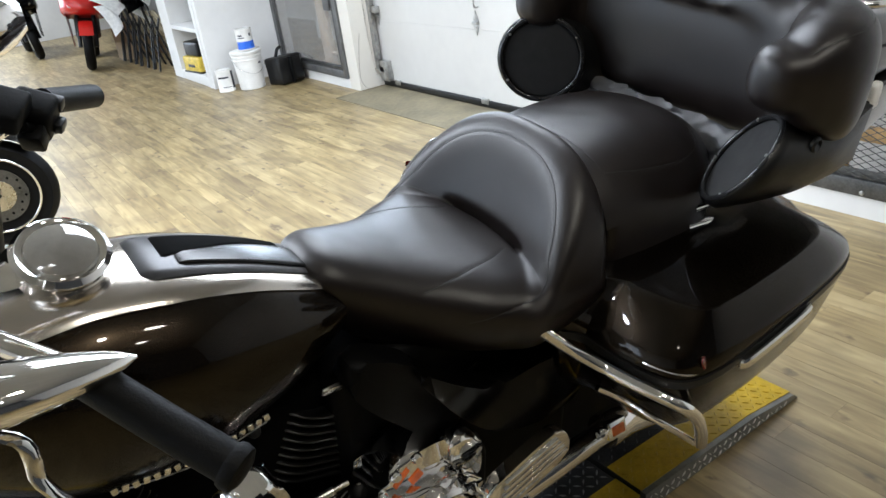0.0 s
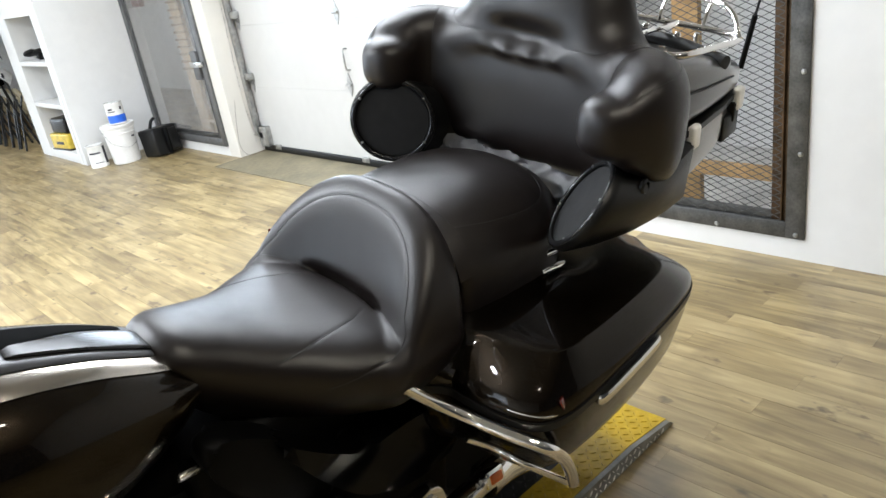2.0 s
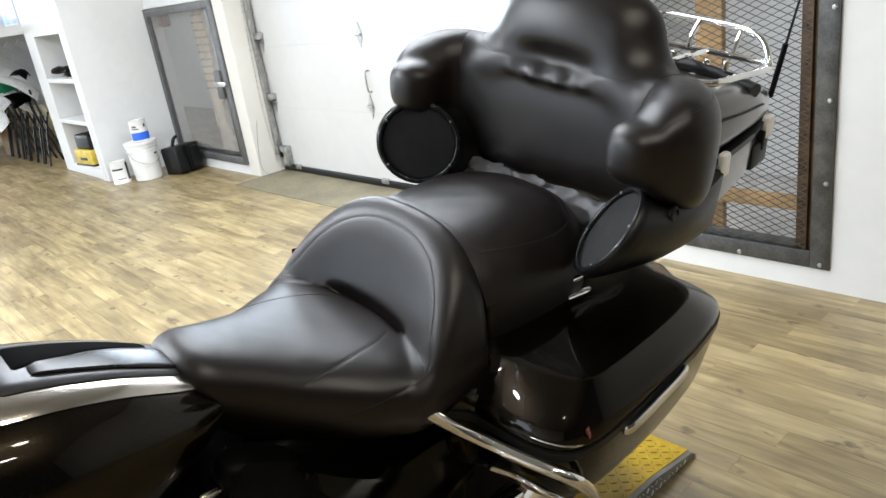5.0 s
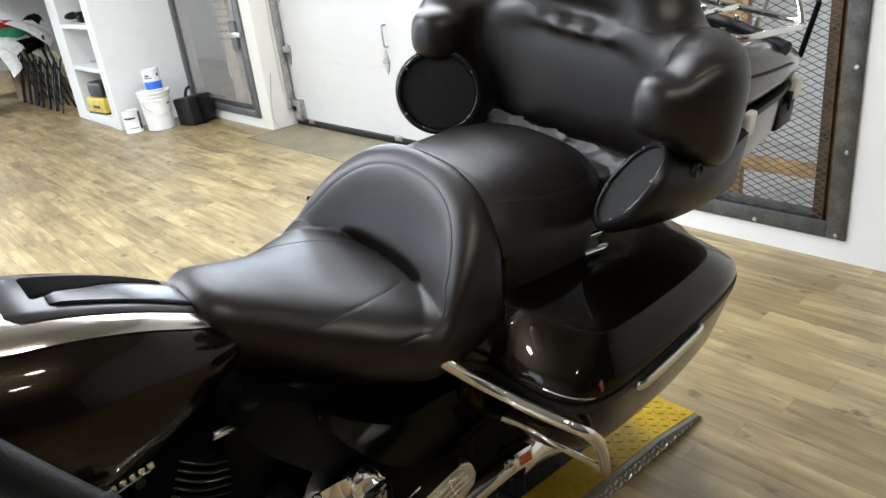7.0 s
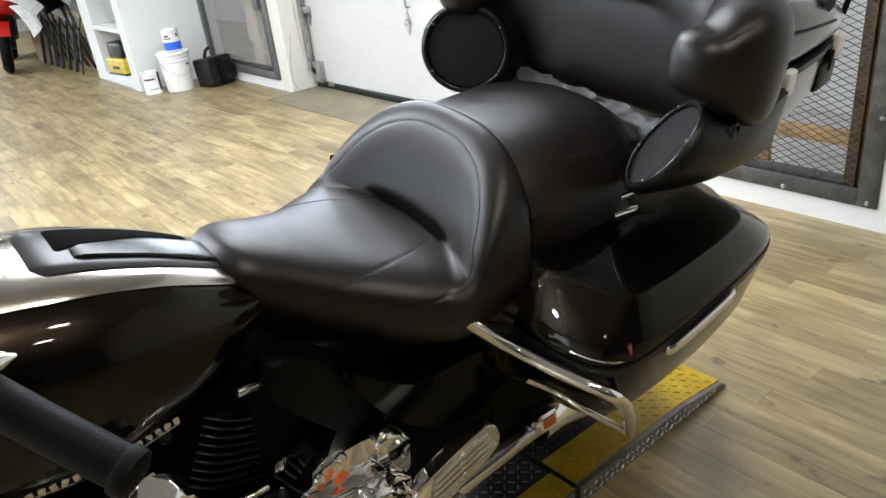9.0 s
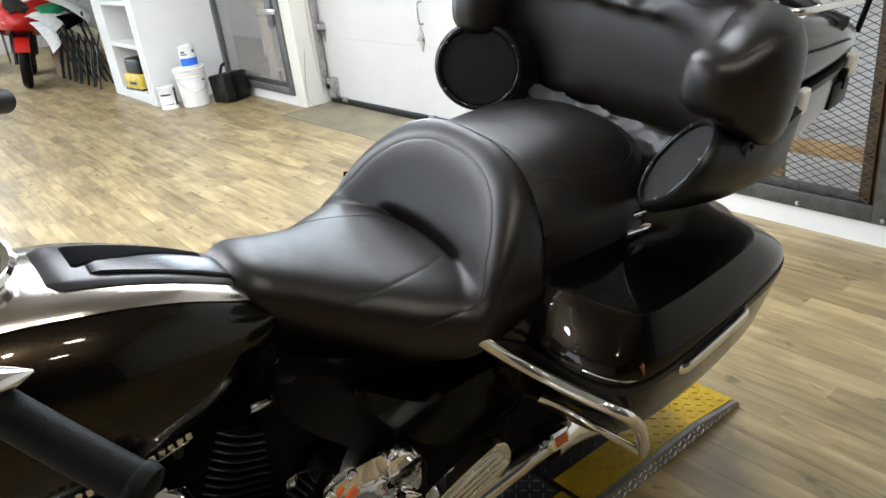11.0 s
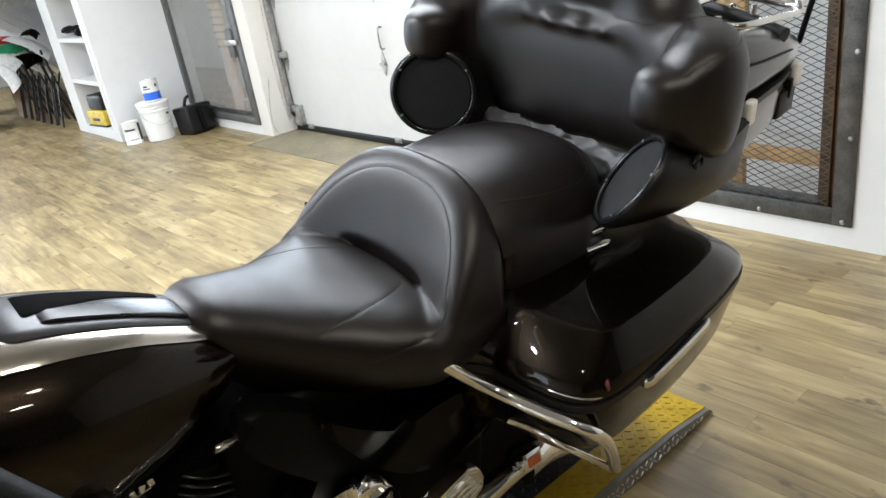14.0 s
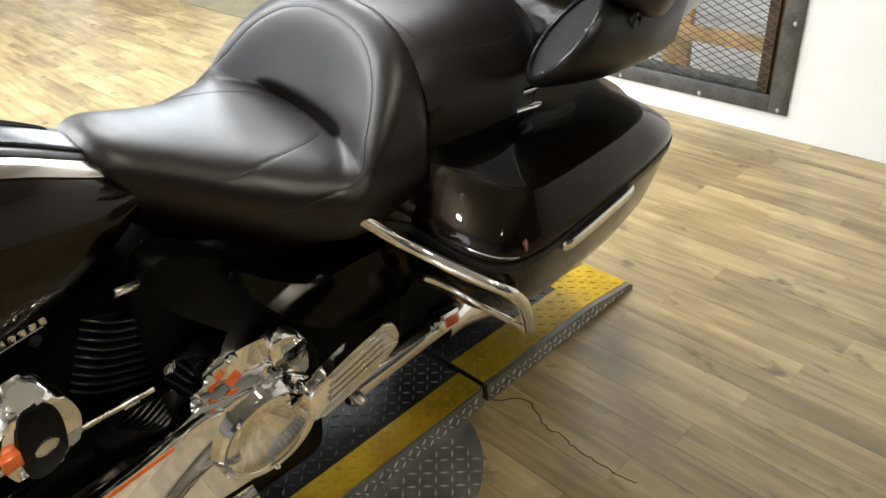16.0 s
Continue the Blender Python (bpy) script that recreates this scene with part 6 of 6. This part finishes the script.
# ---- black motorcycle beside the lift, of which the front wheel shows ----
other = thing("parked_motorcycle", pose(0.111, 4.72, 0, 0, -3, 80), "black motorcycle with a cast front wheel", "motorcycle")
wheel_parts(other, pose(0, 0, 0.31, 0, 90, 0), 0.31, 0.06, 9, CHROME)
for s in (-1, 1):
    face = pose(s * 0.058, 0, 0.31, 0, 90, 0)
    part("rim_band", turned(torus(0.212, 0.008), face), CHROME, other, "chrome rim band")
    part("disc_carrier", turned(lathe([(0.03, -0.004), (0.09, -0.004), (0.09, 0.006), (0.03, 0.008)], 28), face), STEEL, other)
    # drill holes as black discs laid on, the shade inside them as colour
    for k in range(18):
        a = 2 * math.pi * k / 18
        part("disc_hole", turned(lathe([(0.0075, 0), (0.0075, 0.0012), (0, 0.0012)], 8), face @ Matrix.Translation((0.12 * math.cos(a) if k % 2 else 0.138 * math.cos(a), 0.12 * math.sin(a) if k % 2 else 0.138 * math.sin(a), s * 0.0045)) @ (Matrix() if s > 0 else Matrix.Rotation(math.pi, 4, "X"))), VOID, other)
for s in (-1, 1):
    part("fork_leg", tube([(s * 0.10, 0.0, 0.31), (s * 0.10, 0.2, 0.85)], 0.028, 12), BLACK, other)
part("front_fender", skin([[(x, -math.cos(a) * (0.345 - 0.6 * x * x), 0.31 + math.sin(a) * (0.345 - 0.6 * x * x)) for x in np.linspace(-0.09, 0.09, 7)] for a in np.linspace(0.7, 2.7, 14)], closed=False), GLOSSBLACK, other)
wheel_parts(other, pose(0, 1.55, 0.31, 0, 90, 0), 0.31, 0.08, 9)
rings = []
for y, hw, z0, z1 in [(0.12, 0.10, 0.62, 0.86), (0.35, 0.15, 0.40, 0.98), (0.7, 0.15, 0.30, 0.95), (1.1, 0.14, 0.40, 0.78), (1.55, 0.12, 0.60, 0.76), (1.8, 0.06, 0.62, 0.70)]:
    rings.append([(x, y, z) for x, z in rounded_rect(-hw, hw, z0, z1, min(0.05, (z1 - z0) * 0.4), 4)])
part("body", skin(rings), BLACK, other, "black tank and frame")

# ---- unseen shop windows, added for daylight ----
win = thing("unseen_window_west", pose(-6.08, 0, 0), "wide unseen shop window with a white frame, added for light", "window", kind="structure")
for y in (1.0, 3.0, 5.0, 7.0, 9.0):
    part("pane", box(-0.005, 0.005, y + 0.05, y + 2.0, 0.85, 2.65), PANE, win)
for y in (1.0, 3.0, 5.0, 7.0, 9.0, 10.95):
    part("mullion", box(-0.03, 0.03, y, y + 0.05, 0.8, 2.7, 0.004), WALL, win)
win = thing("unseen_window_north", pose(0, 16.08, 0), "wide unseen shop window with a white frame, added for light", "window", kind="structure")
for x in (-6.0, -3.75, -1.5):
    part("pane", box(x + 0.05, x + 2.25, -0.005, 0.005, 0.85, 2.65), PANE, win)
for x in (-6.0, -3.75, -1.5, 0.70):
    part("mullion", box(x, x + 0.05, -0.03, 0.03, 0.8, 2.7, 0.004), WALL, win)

# ---- scar in the floor ----
scar = thing("floor_crack", pose(0, 0, 0), "dark jagged crack across the floor planks", "crack", kind="structure")
random.seed(8)
line = smooth_path([(1.159, 0.962, 0.0008), (1.218, 0.90, 0.0008), (1.201, 0.848, 0.0008), (1.177, 0.802, 0.0008), (1.180, 0.742, 0.0008), (1.169, 0.708, 0.0008), (1.169, 0.634, 0.0008), (1.173, 0.54, 0.0008)], 7)
part("gap", tube([(p.x + random.uniform(-0.004, 0.004), p.y + random.uniform(-0.004, 0.004), p.z) for p in line], 0.0019, 6, 1, flat=0.3), mat("dark_crack", (0.03, 0.02, 0.01), 0.8, 0, 60, 0.4), scar)

# ---- floor planks ----
floor_ob = bpy.data.objects["floor"]
PW, PL = 0.095, 0.92


def plank_bm(x0, x1, y0, y1):
    bm = bmesh.new()
    c = 0.0
    low = [bm.verts.new(p) for p in ((x0, y0, -0.006), (x1, y0, -0.006), (x1, y1, -0.006), (x0, y1, -0.006))]
    top = [bm.verts.new(p) for p in ((x0 + c, y0 + c, 0), (x1 - c, y0 + c, 0), (x1 - c, y1 - c, 0), (x0 + c, y1 - c, 0))]
    for a, b in ((low, top),):
        for k in range(4):
            bm.faces.new((a[k], a[(k + 1) % 4], b[(k + 1) % 4], b[k]))
    bm.faces.new(top)
    return bm


me = bpy.data.meshes.new("plank")
bm = plank_bm(0.0004, PW - 0.0004, 0.0004, PL - 0.0004)
bmesh.ops.recalc_face_normals(bm, faces=bm.faces)
bm.to_mesh(me)
bm.free()
me.materials.append(FLOOR)
rest = bmesh.new()
near_count = 0
for i in range(-64, 68):
    x = i * PW
    shift = (i * 0.47) % 1.0 * PL
    for j in range(-7, 18):
        y = j * PL + shift
        if x > 6.3 or x < -6 or y + PL < -4.9 or y > 15.9:
            continue
        y0, y1 = max(y, -5), min(y + PL, 16)
        near = 0.9 < x < 3.0 and -0.6 < y < 7.0
        if near and near_count < 300:
            ob = new("plank", me)
            ob.location = (x, y, 0)
            ob.parent = floor_ob
            near_count += 1
        else:
            vs = {}
            c = 0.0004
            quad = [(x + c, y0 + c, 0), (x + PW - c, y0 + c, 0), (x + PW - c, y1 - c, 0), (x + c, y1 - c, 0)]
            lowq = [(x + 0.0004, y0 + 0.0004, -0.004), (x + PW - 0.0004, y0 + 0.0004, -0.004), (x + PW - 0.0004, y1 - 0.0004, -0.004), (x + 0.0004, y1 - 0.0004, -0.004)]
            a, b = [rest.verts.new(p) for p in lowq], [rest.verts.new(p) for p in quad]
            for k in range(4):
                rest.faces.new((a[k], a[(k + 1) % 4], b[(k + 1) % 4], b[k]))
            rest.faces.new(b)
tagged(part("planks", rest, FLOOR, floor_ob, smooth=False), kind="stuff")
